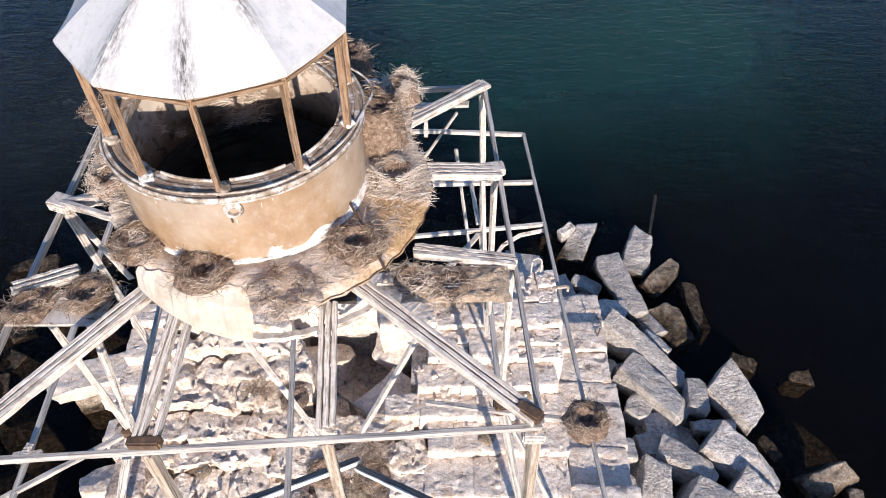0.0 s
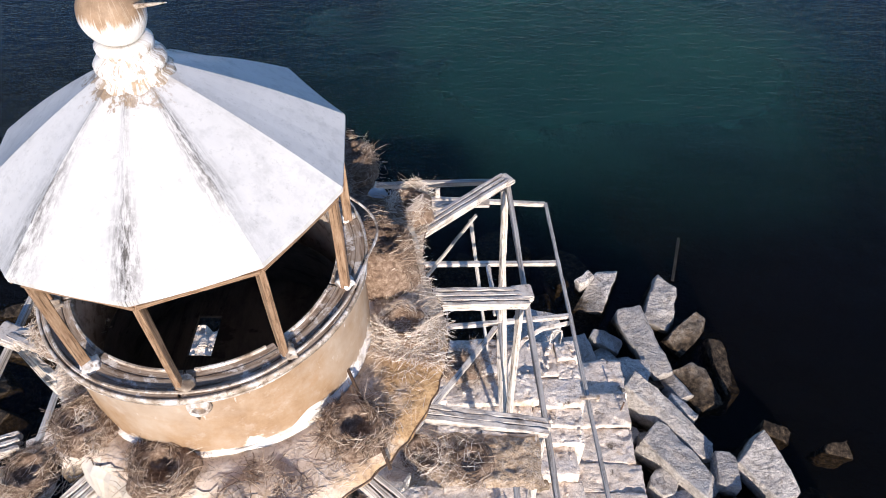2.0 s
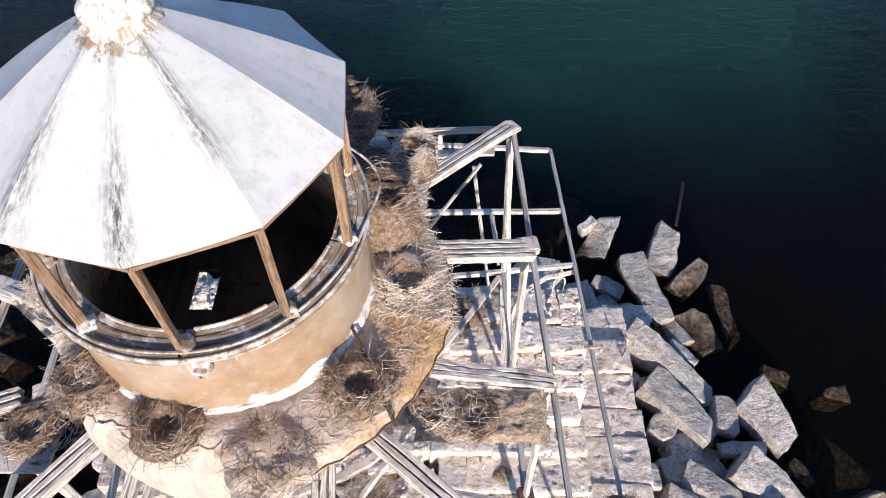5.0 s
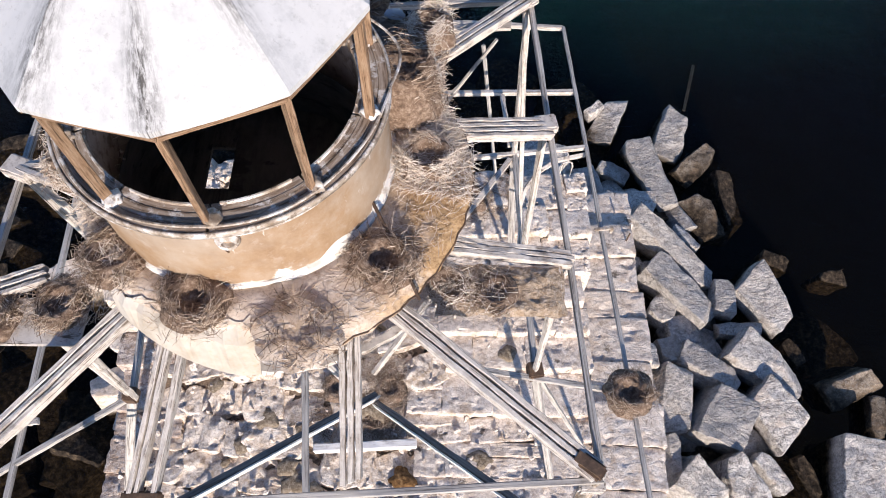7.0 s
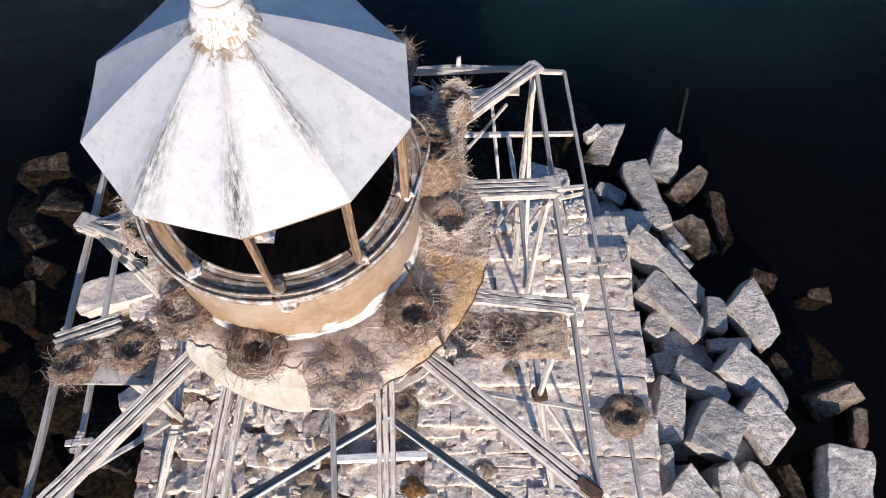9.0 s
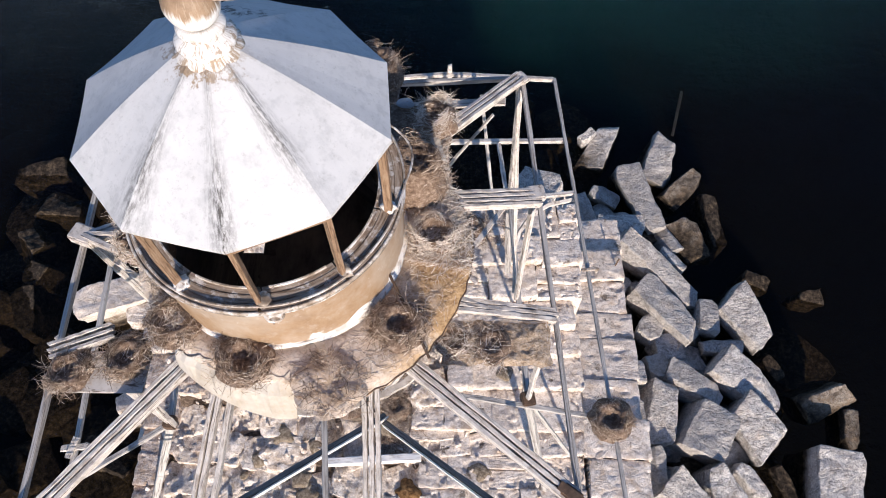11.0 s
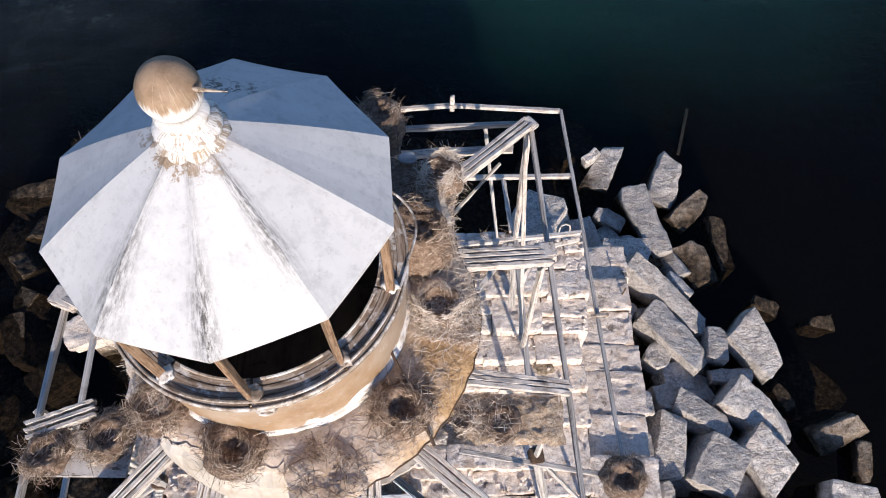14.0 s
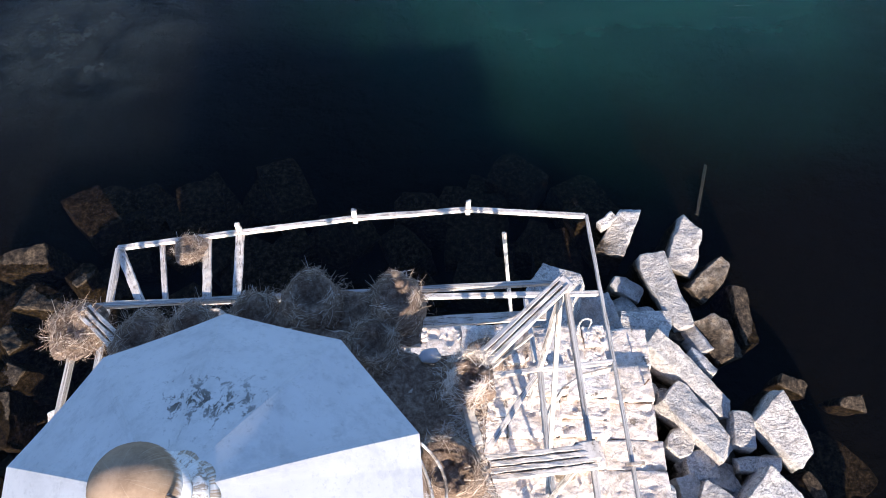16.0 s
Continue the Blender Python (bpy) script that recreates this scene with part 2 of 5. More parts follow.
def ball_material():
    n = Nodes("fouled_white_ball")
    p = n.xyz(n.geo.outputs["Position"])
    ang = n.math("ARCTAN2", p[1], p[0])
    runs = n.noise(1.0, 6, 0.75, n.vec(n.math("MULTIPLY", ang, 6.0), n.math("MULTIPLY", p[2], 1.4), 0.0))
    drip = n.noise(1.0, 6, 0.75, n.vec(n.math("MULTIPLY", ang, 9.0), n.math("MULTIPLY", p[2], 2.2), 2.0))
    h = n.math("ADD", n.math("MULTIPLY", n.math("SUBTRACT", p[2], 16.185), 3.4), n.math("MULTIPLY", runs, 1.2))
    dirt = n.ramp(h, (0.46, 0.0), (0.66, 1.0))
    white = n.ramp(drip, (0.36, (0.60, 0.55, 0.49)), (0.50, (0.76, 0.73, 0.69)), (0.62, (0.80, 0.78, 0.75)))
    c = n.mix(dirt, white, n.ramp(n.noise(8, 7, 0.7), (0.35, (0.22, 0.145, 0.09)), (0.65, (0.37, 0.255, 0.165))))
    c = n.mix(n.math("MULTIPLY", n.ramp(drip, (0.55, 0.0), (0.62, 0.8)), n.math("MULTIPLY", n.math("SUBTRACT", p[2], 15.98), 9.0, True)), c, (0.42, 0.32, 0.225))
    ring = n.noise(1.0, 6, 0.75, n.vec(n.math("MULTIPLY", ang, 5.0), n.math("MULTIPLY", p[2], 12.0), 5.0))
    below = n.math("MULTIPLY", n.math("SUBTRACT", 15.99, p[2]), 20.0, True)
    c = n.mix(n.math("MULTIPLY", n.ramp(ring, (0.51, 0.0), (0.56, 0.85)), below), c, (0.30, 0.215, 0.145))
    foot = n.math("MULTIPLY", n.math("SUBTRACT", 15.803, p[2]), 60.0, True)
    c = n.mix(n.math("MULTIPLY", foot, n.ramp(drip, (0.44, 0.9), (0.52, 0.15))), c, (0.34, 0.25, 0.165))
    n.bump(n.noise(14, 5, 0.6), 0.2, 0.01)
    return n.done(c, 0.6)


def drum_material():
    n = Nodes("ochre_painted_iron")
    at = n.geo.outputs["Position"]
    p = n.xyz(at)
    ang = n.math("ARCTAN2", p[1], p[0])
    run = n.noise(1.0, 6, 0.7, n.vec(n.math("MULTIPLY", ang, 3.0), n.math("MULTIPLY", p[2], 1.6), 0.0))
    c = n.ramp(run, (0.30, (0.235, 0.136, 0.067)), (0.5, (0.325, 0.215, 0.127)), (0.72, (0.40, 0.305, 0.222)))
    c = n.mix(n.ramp(n.noise(1.3, 4, 0.6, at), (0.40, 0.0), (0.64, 0.6)), c, (0.43, 0.365, 0.295))
    c = n.mix(n.ramp(n.noise(2.1, 4, 0.6, n.scaled(at, (1, 1, 0.6))), (0.54, 0.0), (0.70, 0.55)), c, (0.30, 0.145, 0.048))
    c = n.mix(n.ramp(n.noise(7.0, 6, 0.7, at), (0.55, 0.0), (0.70, 0.3)), c, (0.52, 0.45, 0.38))
    splash = n.math("SUBTRACT", n.math("MULTIPLY", n.noise(3.4, 6, 0.7, at), 0.75), n.math("SUBTRACT", p[2], 12.80))
    c = n.mix(n.ramp(splash, (0.245, 0.0), (0.305, 0.95)), c, (0.80, 0.77, 0.72))
    drips = n.math("MULTIPLY", n.ramp(n.noise(1.0, 5, 0.75, n.vec(n.math("MULTIPLY", ang, 11.0), n.math("MULTIPLY", p[2], 1.7), 4.0)), (0.62, 0.0), (0.67, 0.9)), n.math("MULTIPLY", n.math("SUBTRACT", p[2], 13.2), 2.0, True))
    c = n.mix(drips, c, (0.82, 0.80, 0.76))
    n.bump(n.noise(11, 5, 0.6, at), 0.2, 0.01)
    return n.done(c, 0.62)


def sill_material():
    n = Nodes("grey_weathered_sill")
    at = n.geo.outputs["Position"]
    p = n.xyz(at)
    ang = n.math("ARCTAN2", p[1], p[0])
    rad = n.math("SQRT", n.math("ADD", n.math("MULTIPLY", p[0], p[0]), n.math("MULTIPLY", p[1], p[1])))
    g = n.noise(1.0, 6, 0.7, n.vec(n.math("MULTIPLY", ang, 3.0), n.math("MULTIPLY", rad, 26.0), 0.0))
    c = n.ramp(g, (0.36, (0.10, 0.068, 0.048)), (0.47, (0.28, 0.205, 0.15)), (0.62, (0.46, 0.375, 0.30)))
    c = n.mix(n.ramp(n.noise(6.0, 7, 0.75, at), (0.54, 0.0), (0.62, 0.8)), c, (0.76, 0.71, 0.66))
    n.bump(g, 0.5, 0.01)
    return n.done(c, 0.85, spec=0.15)


def deck_material():
    n = Nodes("guano_caked_deck")
    at = n.geo.outputs["Position"]
    a, b = n.noise(2.2, 8, 0.7, at), n.noise(9.0, 6, 0.7, at)
    c = n.ramp(a, (0.28, (0.36, 0.245, 0.165)), (0.38, (0.58, 0.45, 0.345)), (0.52, (0.71, 0.59, 0.48)), (0.68, (0.82, 0.73, 0.635)))
    c = n.mix(n.ramp(b, (0.47, 0.0), (0.60, 0.55)), c, (0.36, 0.255, 0.165))
    c = n.mix(n.ramp(n.noise(1.4, 6, 0.7, at), (0.52, 0.0), (0.64, 0.6)), c, (0.50, 0.355, 0.215))
    fine = n.noise(25, 6, 0.78, at)
    c = n.mix(n.ramp(fine, (0.52, 0.0), (0.62, 0.55)), c, (0.26, 0.175, 0.115))
    c = n.mix(n.ramp(n.noise(18, 6, 0.75, at), (0.54, 0.0), (0.62, 0.6)), c, (0.80, 0.72, 0.63))
    p = n.xyz(at)
    rust = n.math("MULTIPLY", n.ramp(n.noise(3.0, 6, 0.65, at), (0.30, 0.0), (0.47, 0.95)), n.math("MULTIPLY", n.math("MULTIPLY", n.math("SUBTRACT", p[0], 1.15), 2.2, True), n.math("MULTIPLY", n.math("SUBTRACT", 0.35, p[1]), 2.0, True)))
    rust = n.math("MULTIPLY", rust, n.math("MULTIPLY", n.math("SUBTRACT", p[2], 12.4), 8.0, True))
    c = n.mix(rust, c, n.ramp(fine, (0.44, (0.52, 0.335, 0.165)), (0.60, (0.27, 0.15, 0.065))))
    n.bump(n.math("ADD", n.math("ADD", a, n.math("MULTIPLY", b, 0.6)), n.math("MULTIPLY", fine, 0.3)), 0.4, 0.02)
    return n.done(c, 0.92)


def plate_material():
    n = Nodes("cream_deck_plate")
    at = n.geo.outputs["Position"]
    c = n.ramp(n.noise(2.6, 7, 0.65, at), (0.3, (0.39, 0.325, 0.25)), (0.5, (0.51, 0.455, 0.385)), (0.72, (0.58, 0.535, 0.475)))
    c = n.mix(n.ramp(n.noise(21, 5, 0.7, at), (0.56, 0.0), (0.7, 0.4)), c, (0.48, 0.35, 0.20))
    n.bump(n.noise(14, 5, 0.6, at), 0.25, 0.01)
    return n.done(c, 0.8)


def twig_material(name, *cols):
    n = Nodes(name)
    c = n.ramp(n.geo.outputs["Random Per Island"], *[(k / (len(cols) - 1), col) for k, col in enumerate(cols)])
    return n.done(c, 0.85, spec=0.2)


def iron_material():
    n = Nodes("rusty_iron")
    at = n.geo.outputs["Position"]
    c = n.ramp(n.noise(12, 6, 0.7, at), (0.3, (0.07, 0.046, 0.034)), (0.55, (0.155, 0.10, 0.068)), (0.72, (0.30, 0.18, 0.10)))
    n.bump(n.noise(40, 4, 0.6, at), 0.3, 0.005)
    return n.done(c, 0.75, 0.3)


def water_material():
    n = Nodes("lake_water")
    t = n.t
    at = n.geo.outputs["Position"]
    p = n.xyz(at)
    # dark boulder shallows round the pier; a silty green patch off its north-east corner
    wide = n.noise(0.16, 5, 0.6, at)
    ex = n.math("DIVIDE", n.math("SUBTRACT", p[0], 8.8), 14.0)
    ey = n.math("DIVIDE", n.math("SUBTRACT", p[1], 25.0), 11.5)
    e = n.math("SQRT", n.math("ADD", n.math("MULTIPLY", ex, ex), n.math("MULTIPLY", ey, ey)))
    e = n.math("ADD", e, n.math("MULTIPLY", n.math("SUBTRACT", wide, 0.5), 0.6))
    shoal = n.math("MULTIPLY", n.math("SUBTRACT", 1.25, e), 1.3, True)
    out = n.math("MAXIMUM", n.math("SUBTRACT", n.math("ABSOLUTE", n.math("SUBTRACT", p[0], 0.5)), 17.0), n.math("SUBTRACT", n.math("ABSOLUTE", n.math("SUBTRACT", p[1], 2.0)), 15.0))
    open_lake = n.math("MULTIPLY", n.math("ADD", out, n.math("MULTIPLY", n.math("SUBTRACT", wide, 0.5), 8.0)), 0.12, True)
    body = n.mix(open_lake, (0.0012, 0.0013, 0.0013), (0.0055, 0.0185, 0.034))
    gx = n.math("DIVIDE", n.math("ADD", p[0], 13.0), 9.0)
    gy = n.math("DIVIDE", n.math("SUBTRACT", p[1], 19.0), 8.0)
    silt = n.math("SUBTRACT", 1.15, n.math("ADD", n.math("SQRT", n.math("ADD", n.math("MULTIPLY", gx, gx), n.math("MULTIPLY", gy, gy))), n.math("MULTIPLY", n.math("SUBTRACT", n.noise(0.5, 6, 0.65, at), 0.5), 0.9)))
    body = n.mix(n.math("MULTIPLY", silt, 1.0, True), body, n.ramp(n.noise(0.75, 7, 0.72, at), (0.38, (0.007, 0.0105, 0.012)), (0.62, (0.031, 0.038, 0.037))))
    body = n.mix(shoal, body, n.ramp(n.noise(0.09, 4, 0.55, at), (0.35, (0.0088, 0.042, 0.039)), (0.65, (0.0148, 0.072, 0.055))))
    deep = t.nodes.new("ShaderNodeSubsurfaceScattering")
    deep.falloff = "BURLEY"
    deep.inputs["Radius"].default_value, deep.inputs["Scale"].default_value = (1.0, 1.0, 1.0), 1.6
    n.put(deep.inputs["Color"], body)
    clear = t.nodes.new("ShaderNodeBsdfTransparent")
    clear.inputs["Color"].default_value = (0.58, 0.55, 0.48, 1)
    under = t.nodes.new("ShaderNodeMixShader")
    n.put(under.inputs[0], n.math("SUBTRACT", 0.95, n.math("MULTIPLY", n.math("MAXIMUM", n.math("MAXIMUM", shoal, open_lake), n.math("MULTIPLY", silt, 1.0, True)), 0.65)))
    gloss = t.nodes.new("ShaderNodeBsdfGlossy")
    gloss.inputs["Roughness"].default_value = 0.06
    gloss.inputs["Color"].default_value = (0.46, 0.48, 0.52, 1)
    rip = n.math("ADD", n.noise(1.3, 5, 0.6, n.scaled(at, (0.6, 1.6, 1)), 0.6), n.math("MULTIPLY", n.noise(5.0, 4, 0.6, n.scaled(at, (0.7, 1.5, 1))), 0.7))
    nb = n.bump(rip, 0.5, 0.12)
    n.put(gloss.inputs["Normal"], nb)
    fr = t.nodes.new("ShaderNodeLayerWeight")
    fr.inputs["Blend"].default_value = 0.5
    n.put(fr.inputs["Normal"], nb)
    mirror = n.math("ADD", n.math("MULTIPLY", n.math("POWER", fr.outputs["Facing"], 5.0), 0.95), 0.014)
    allmix = t.nodes.new("ShaderNodeMixShader")
    n.put(under.inputs[1], deep.outputs[0])
    n.put(under.inputs[2], clear.outputs[0])
    n.put(allmix.inputs[0], mirror)
    n.put(allmix.inputs[1], under.outputs[0])
    n.put(allmix.inputs[2], gloss.outputs[0])
    t.nodes.remove(n.bsdf)
    n.put(t.nodes["Material Output"].inputs[0], allmix.outputs[0])
    return n.mat


def bed_material():
    n = Nodes("lake_bed")
    at = n.geo.outputs["Position"]
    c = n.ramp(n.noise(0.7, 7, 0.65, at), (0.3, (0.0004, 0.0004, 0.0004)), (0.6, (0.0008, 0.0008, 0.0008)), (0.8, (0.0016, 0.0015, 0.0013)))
    n.bump(n.noise(1.4, 6, 0.6, at), 0.8, 0.2)
    return n.done(c, 0.95)


ROOF, BALL, DRUM, SILL, DECK, PLATE, IRON = roof_material(), ball_material(), drum_material(), sill_material(), deck_material(), plate_material(), iron_material()
STRAW = twig_material("dry_straw", (0.34, 0.245, 0.175), (0.64, 0.52, 0.41), (0.77, 0.67, 0.57), (0.86, 0.79, 0.71))
TWIG = twig_material("brown_twigs", (0.08, 0.052, 0.035), (0.19, 0.125, 0.086), (0.31, 0.22, 0.155), (0.46, 0.35, 0.26), (0.76, 0.65, 0.54))
WATER, BED = water_material(), bed_material()


# ---- building helpers ----
def mesh_of(name, bm, material, smooth=False):
    me = bpy.data.meshes.new(name)
    bm.to_mesh(me)
    bm.free()
    me.materials.append(material)
    if smooth:
        for f in me.polygons:
            f.use_smooth = True
    return me


def part(name, bm, material, parent, label="", smooth=False):
    """Links a bmesh as one mesh object under a thing or a part."""
    ob = new(name, mesh_of(name, bm, material, smooth))
    ob.parent = parent
    if label:
        tagged(ob, label)
    return ob


def thing(name, label, category, group="", kind=""):
    return tagged(new(name), label, category, group, kind)


def box(bm, size, m=Matrix(), bevel=0.0):
    """A box of the given size, standing at the pose m."""
    r = bmesh.ops.create_cube(bm, size=1.0, matrix=m @ Matrix.Diagonal((*size, 1)))
    if bevel:
        es = list({e for v in r["verts"] for e in v.link_edges})
        bmesh.ops.bevel(bm, geom=es, offset=bevel, segments=2, affect="EDGES")


def aim(p0, p1):
    """The pose at the middle of p0 and p1 with its x axis along them."""
    a, b = Vector(p0), Vector(p1)
    return Matrix.Translation((a + b) / 2) @ (b - a).to_track_quat("X", "Z").to_matrix().to_4x4()


def bar(p0, p1, w, h, bow=0.0, seed=0, cuts=12, rough=0.006):
    """A weathered squared timber from p0 to p1: sagging by bow, with uneven faces and broken ends."""
    rnd = random.Random(seed)
    length = (Vector(p1) - Vector(p0)).length
    bm = bmesh.new()
    rings = []
    for k in range(cuts + 1):
        s = k / cuts
        x = (s - 0.5) * length
        sag = -bow * (1 - (2 * s - 1) ** 2)
        ring = []
        for cy, cz in ((-1, -1), (1, -1), (1, 1), (-1, 1)):
            dx = rnd.uniform(-0.02, 0.02) if k in (0, cuts) else 0
            ring.append(bm.verts.new((x + dx, cy * w / 2 + rnd.uniform(-rough, rough), cz * h / 2 + sag + rnd.uniform(-rough, rough))))
        rings.append(ring)
    for a, b in zip(rings, rings[1:]):
        for k in range(4):
            bm.faces.new((a[k], a[(k + 1) % 4], b[(k + 1) % 4], b[k]))
    bm.faces.new(rings[0][::-1])
    bm.faces.new(rings[-1])
    bmesh.ops.recalc_face_normals(bm, faces=bm.faces)
    bmesh.ops.bevel(bm, geom=[e for e in bm.edges if e.calc_face_angle(0) > 0.9], offset=min(w, h) * 0.12, segments=1, affect="EDGES")
    return bm, aim(p0, p1)


def timber(name, p0, p1, w, h, material, label, category="beam", group="", seed=0, bow=0.0, parent=None):
    bm, m = bar(p0, p1, w, h, bow, seed)
    ob = new(name, mesh_of(name, bm, material))
    ob.matrix_world = m
    if parent:
        ob.parent = parent
        if label:
            tagged(ob, label)
    else:
        tagged(ob, label, category, group)
    return ob


def tube(points, radius, sides=6):
    """A round bar along the points."""
    bm = bmesh.new()
    rings = []
    pts = [Vector(p) for p in points]
    for k, p in enumerate(pts):
        d = (pts[min(k + 1, len(pts) - 1)] - pts[max(k - 1, 0)]).normalized()
        u = d.cross(Vector((0, 0, 1)))
        u = u.normalized() if u.length > 1e-3 else Vector((1, 0, 0))
        w = d.cross(u)
        rings.append([bm.verts.new(p + radius * (math.cos(a) * u + math.sin(a) * w)) for a in (2 * math.pi * j / sides for j in range(sides))])
    for a, b in zip(rings, rings[1:]):
        for k in range(sides):
            bm.faces.new((a[k], a[(k + 1) % sides], b[(k + 1) % sides], b[k]))
    bm.faces.new(rings[0][::-1])
    bm.faces.new(rings[-1])
    bmesh.ops.recalc_face_normals(bm, faces=bm.faces)
    return bm


def lathe(profile, steps=80, a0=0.0, a1=360.0, closed_profile=True):
    """Turns a profile of (radius, z) about the z axis from a0 to a1 degrees."""
    bm = bmesh.new()
    full = abs(a1 - a0) >= 359.9
    n = steps if full else steps + 1
    rings = []
    for k in range(n):
        a = radians(a0 + (a1 - a0) * k / steps)
        rings.append([bm.verts.new((r * math.cos(a), r * math.sin(a), z)) for r, z in profile])
    m = len(profile)
    for k in range(steps):
        a, b = rings[k], rings[(k + 1) % n]
        for j in range(m if closed_profile else m - 1):
            i = (j + 1) % m
            bm.faces.new((a[j], b[j], b[i], a[i]))
    if not full and closed_profile:
        bm.faces.new(rings[0])
        bm.faces.new(rings[-1][::-1])
    bmesh.ops.recalc_face_normals(bm, faces=bm.faces)
    return bm


def polar(r, deg, z=0.0):
    return Vector((r * math.cos(radians(deg)), r * math.sin(radians(deg)), z))


def twig_into(verts, faces, p0, p1, r, bend):
    """Adds one bent three-sided twig to the lists."""
    a, b = Vector(p0), Vector(p1)
    d = (b - a)
    if d.length < 1e-4:
        return
    u = d.normalized().cross(Vector((0.3, 0.2, 1))).normalized()
    w = d.normalized().cross(u)
    mid = (a + b) / 2 + bend
    base = len(verts)
    for p, s in ((a, 1.0), (mid, 0.9), (b, 0.45)):
        for k in range(3):
            ang = 2.094 * k
            verts.append(p + s * r * (math.cos(ang) * u + math.sin(ang) * w))
    for q in (0, 3):
        for k in range(3):
            faces.append((base + q + k, base + q + (k + 1) % 3, base + q + 3 + (k + 1) % 3, base + q + 3 + k))
    faces.append((base + 2, base + 1, base))
    faces.append((base + 6, base + 7, base + 8))


def twig_mesh(name, verts, faces, material):
    me = bpy.data.meshes.new(name)
    me.from_pydata(verts, [], faces)
    me.materials.append(material)
    return me


# ---- water, bed and pier ----
def sheet(name, z, half, cells, material, lift=None):
    bm = bmesh.new()
    bmesh.ops.create_grid(bm, x_segments=cells, y_segments=cells, size=half)
    for v in bm.verts:
        v.co.z = z + (lift(v.co.x, v.co.y) if lift else 0)
    return new(name, mesh_of(name, bm, material, True))


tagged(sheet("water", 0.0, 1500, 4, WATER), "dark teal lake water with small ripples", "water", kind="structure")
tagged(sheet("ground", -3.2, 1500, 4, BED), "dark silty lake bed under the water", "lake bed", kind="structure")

RND = random.Random(7)


def block_mesh(seed, crag=0.0, aspect=1.0):
    """A roughly squared quarry block, one metre a side, its origin in the middle of the top face; aspect: the length against the depth that it will be given."""
    rnd = random.Random(seed)
    bm = bmesh.new()
    n = 22
    off = Vector((rnd.uniform(0, 99), rnd.uniform(0, 99), 0))
    top = []
    for i in range(n):
        row = []
        for j in range(n):
            x, y = i / (n - 1) - 0.5, j / (n - 1) - 0.5
            edge = i in (0, n - 1) or j in (0, n - 1)
            corner = i in (0, n - 1) and j in (0, n - 1)
            u = x * aspect
            # layers spalled off the top here and there
            f = noise.noise(Vector((u * 2.2, y * 2.2, 0)) + off) + 0.35 * noise.noise(Vector((u * 6, y * 6, 3)) + off)
            spall = min(1.0, max(0.0, (f - 0.30) / 0.14))
            pit = min(1.0, max(0.0, (noise.noise(Vector((u * 5, y * 5, 8)) + off) - 0.60) / 0.12))
            z = -0.026 * spall - 0.02 * pit + 0.008 * noise.noise(Vector((u * 9, y * 9, 5)) + off) - (0.012 if edge else 0) - (0.03 if corner else 0)
            if crag:
                # broken stone: angular flakes at odd heights and tilts, with a few deep cavities
                q = Vector((u, y, 0)) + 0.10 * noise.noise_vector(Vector((u, y, 0)) * 3 + off)
                for size, step in ((3.1, 0.05), (7.0, 0.018)):
                    cell = noise.voronoi(q * size + off)[1][0]
                    r1, r2, r3 = noise.noise(cell * 5.3), noise.noise(cell * 7.1 + Vector((9, 0, 0))), noise.noise(cell * 6.7 + Vector((0, 9, 0)))
                    d = q * size + off - cell
                    z += crag * step * (1.6 * r1 + 0.9 * (r2 * d.x + r3 * d.y))
                inside = min(1.0, 5.0 * min(0.5 - abs(x), 0.5 - abs(y)))
                cave = min(1.0, max(0.0, (noise.noise(Vector((u * 3.0, y * 4.2, 17)) + off) - 0.40) / 0.10))
                z += crag * (0.02 * noise.fractal(Vector((u * 2.6, y * 2.6, 11)) + off, 0.9, 2.1, 4) - 0.12 * cave * inside)
            wob = Vector((u, y, 0)) * 4 + off
            row.append(bm.verts.new((x + (0.035 * noise.noise(wob) + 0.012 * noise.noise(wob * 3)) / aspect, y + 0.03 * noise.noise(wob + Vector((7, 7, 0))) + 0.012 * noise.noise(wob * 3 + Vector((7, 7, 0))), z)))
        top.append(row)
    for i in range(n - 1):
        for j in range(n - 1):
            bm.faces.new((top[i][j], top[i + 1][j], top[i + 1][j + 1], top[i][j + 1]))
    rim = [top[i][0] for i in range(n)] + [top[n - 1][j] for j in range(1, n)] + [top[i][n - 1] for i in range(n - 2, -1, -1)] + [top[0][j] for j in range(n - 2, 0, -1)]
    low = [bm.verts.new((v.co.x * 1.02 + rnd.uniform(-0.03, 0.03), v.co.y * 1.02 + rnd.uniform(-0.03, 0.03), -0.4 + rnd.uniform(-0.06, 0.06))) for v in rim]
    foot = [bm.verts.new((v.co.x * 0.99, v.co.y * 0.99, -1.0)) for v in rim]
    for a, b in ((rim, low), (low, foot)):
        for k in range(len(a)):
            q = (k + 1) % len(a)
            bm.faces.new((a[k], b[k], b[q], a[q]))
    bm.faces.new(foot)
    bmesh.ops.recalc_face_normals(bm, faces=bm.faces)
    return bm


ASPECTS = (0.75, 1.2, 1.9)
BLOCKS = [mesh_of("stone_block", block_mesh(40 + k, 0.10, ASPECTS[k % 3]), STONE, True) for k in range(18)]
WEST = [mesh_of("stone_block", block_mesh(40 + k, 0.16, ASPECTS[k % 3]), STONE_BROWN, True) for k in range(9)]
for me in BLOCKS + WEST:
    me.set_sharp_from_angle(angle=radians(22))
pier = thing("pier", "ruined pier of rough pale quarried stone blocks", "pier", kind="structure")


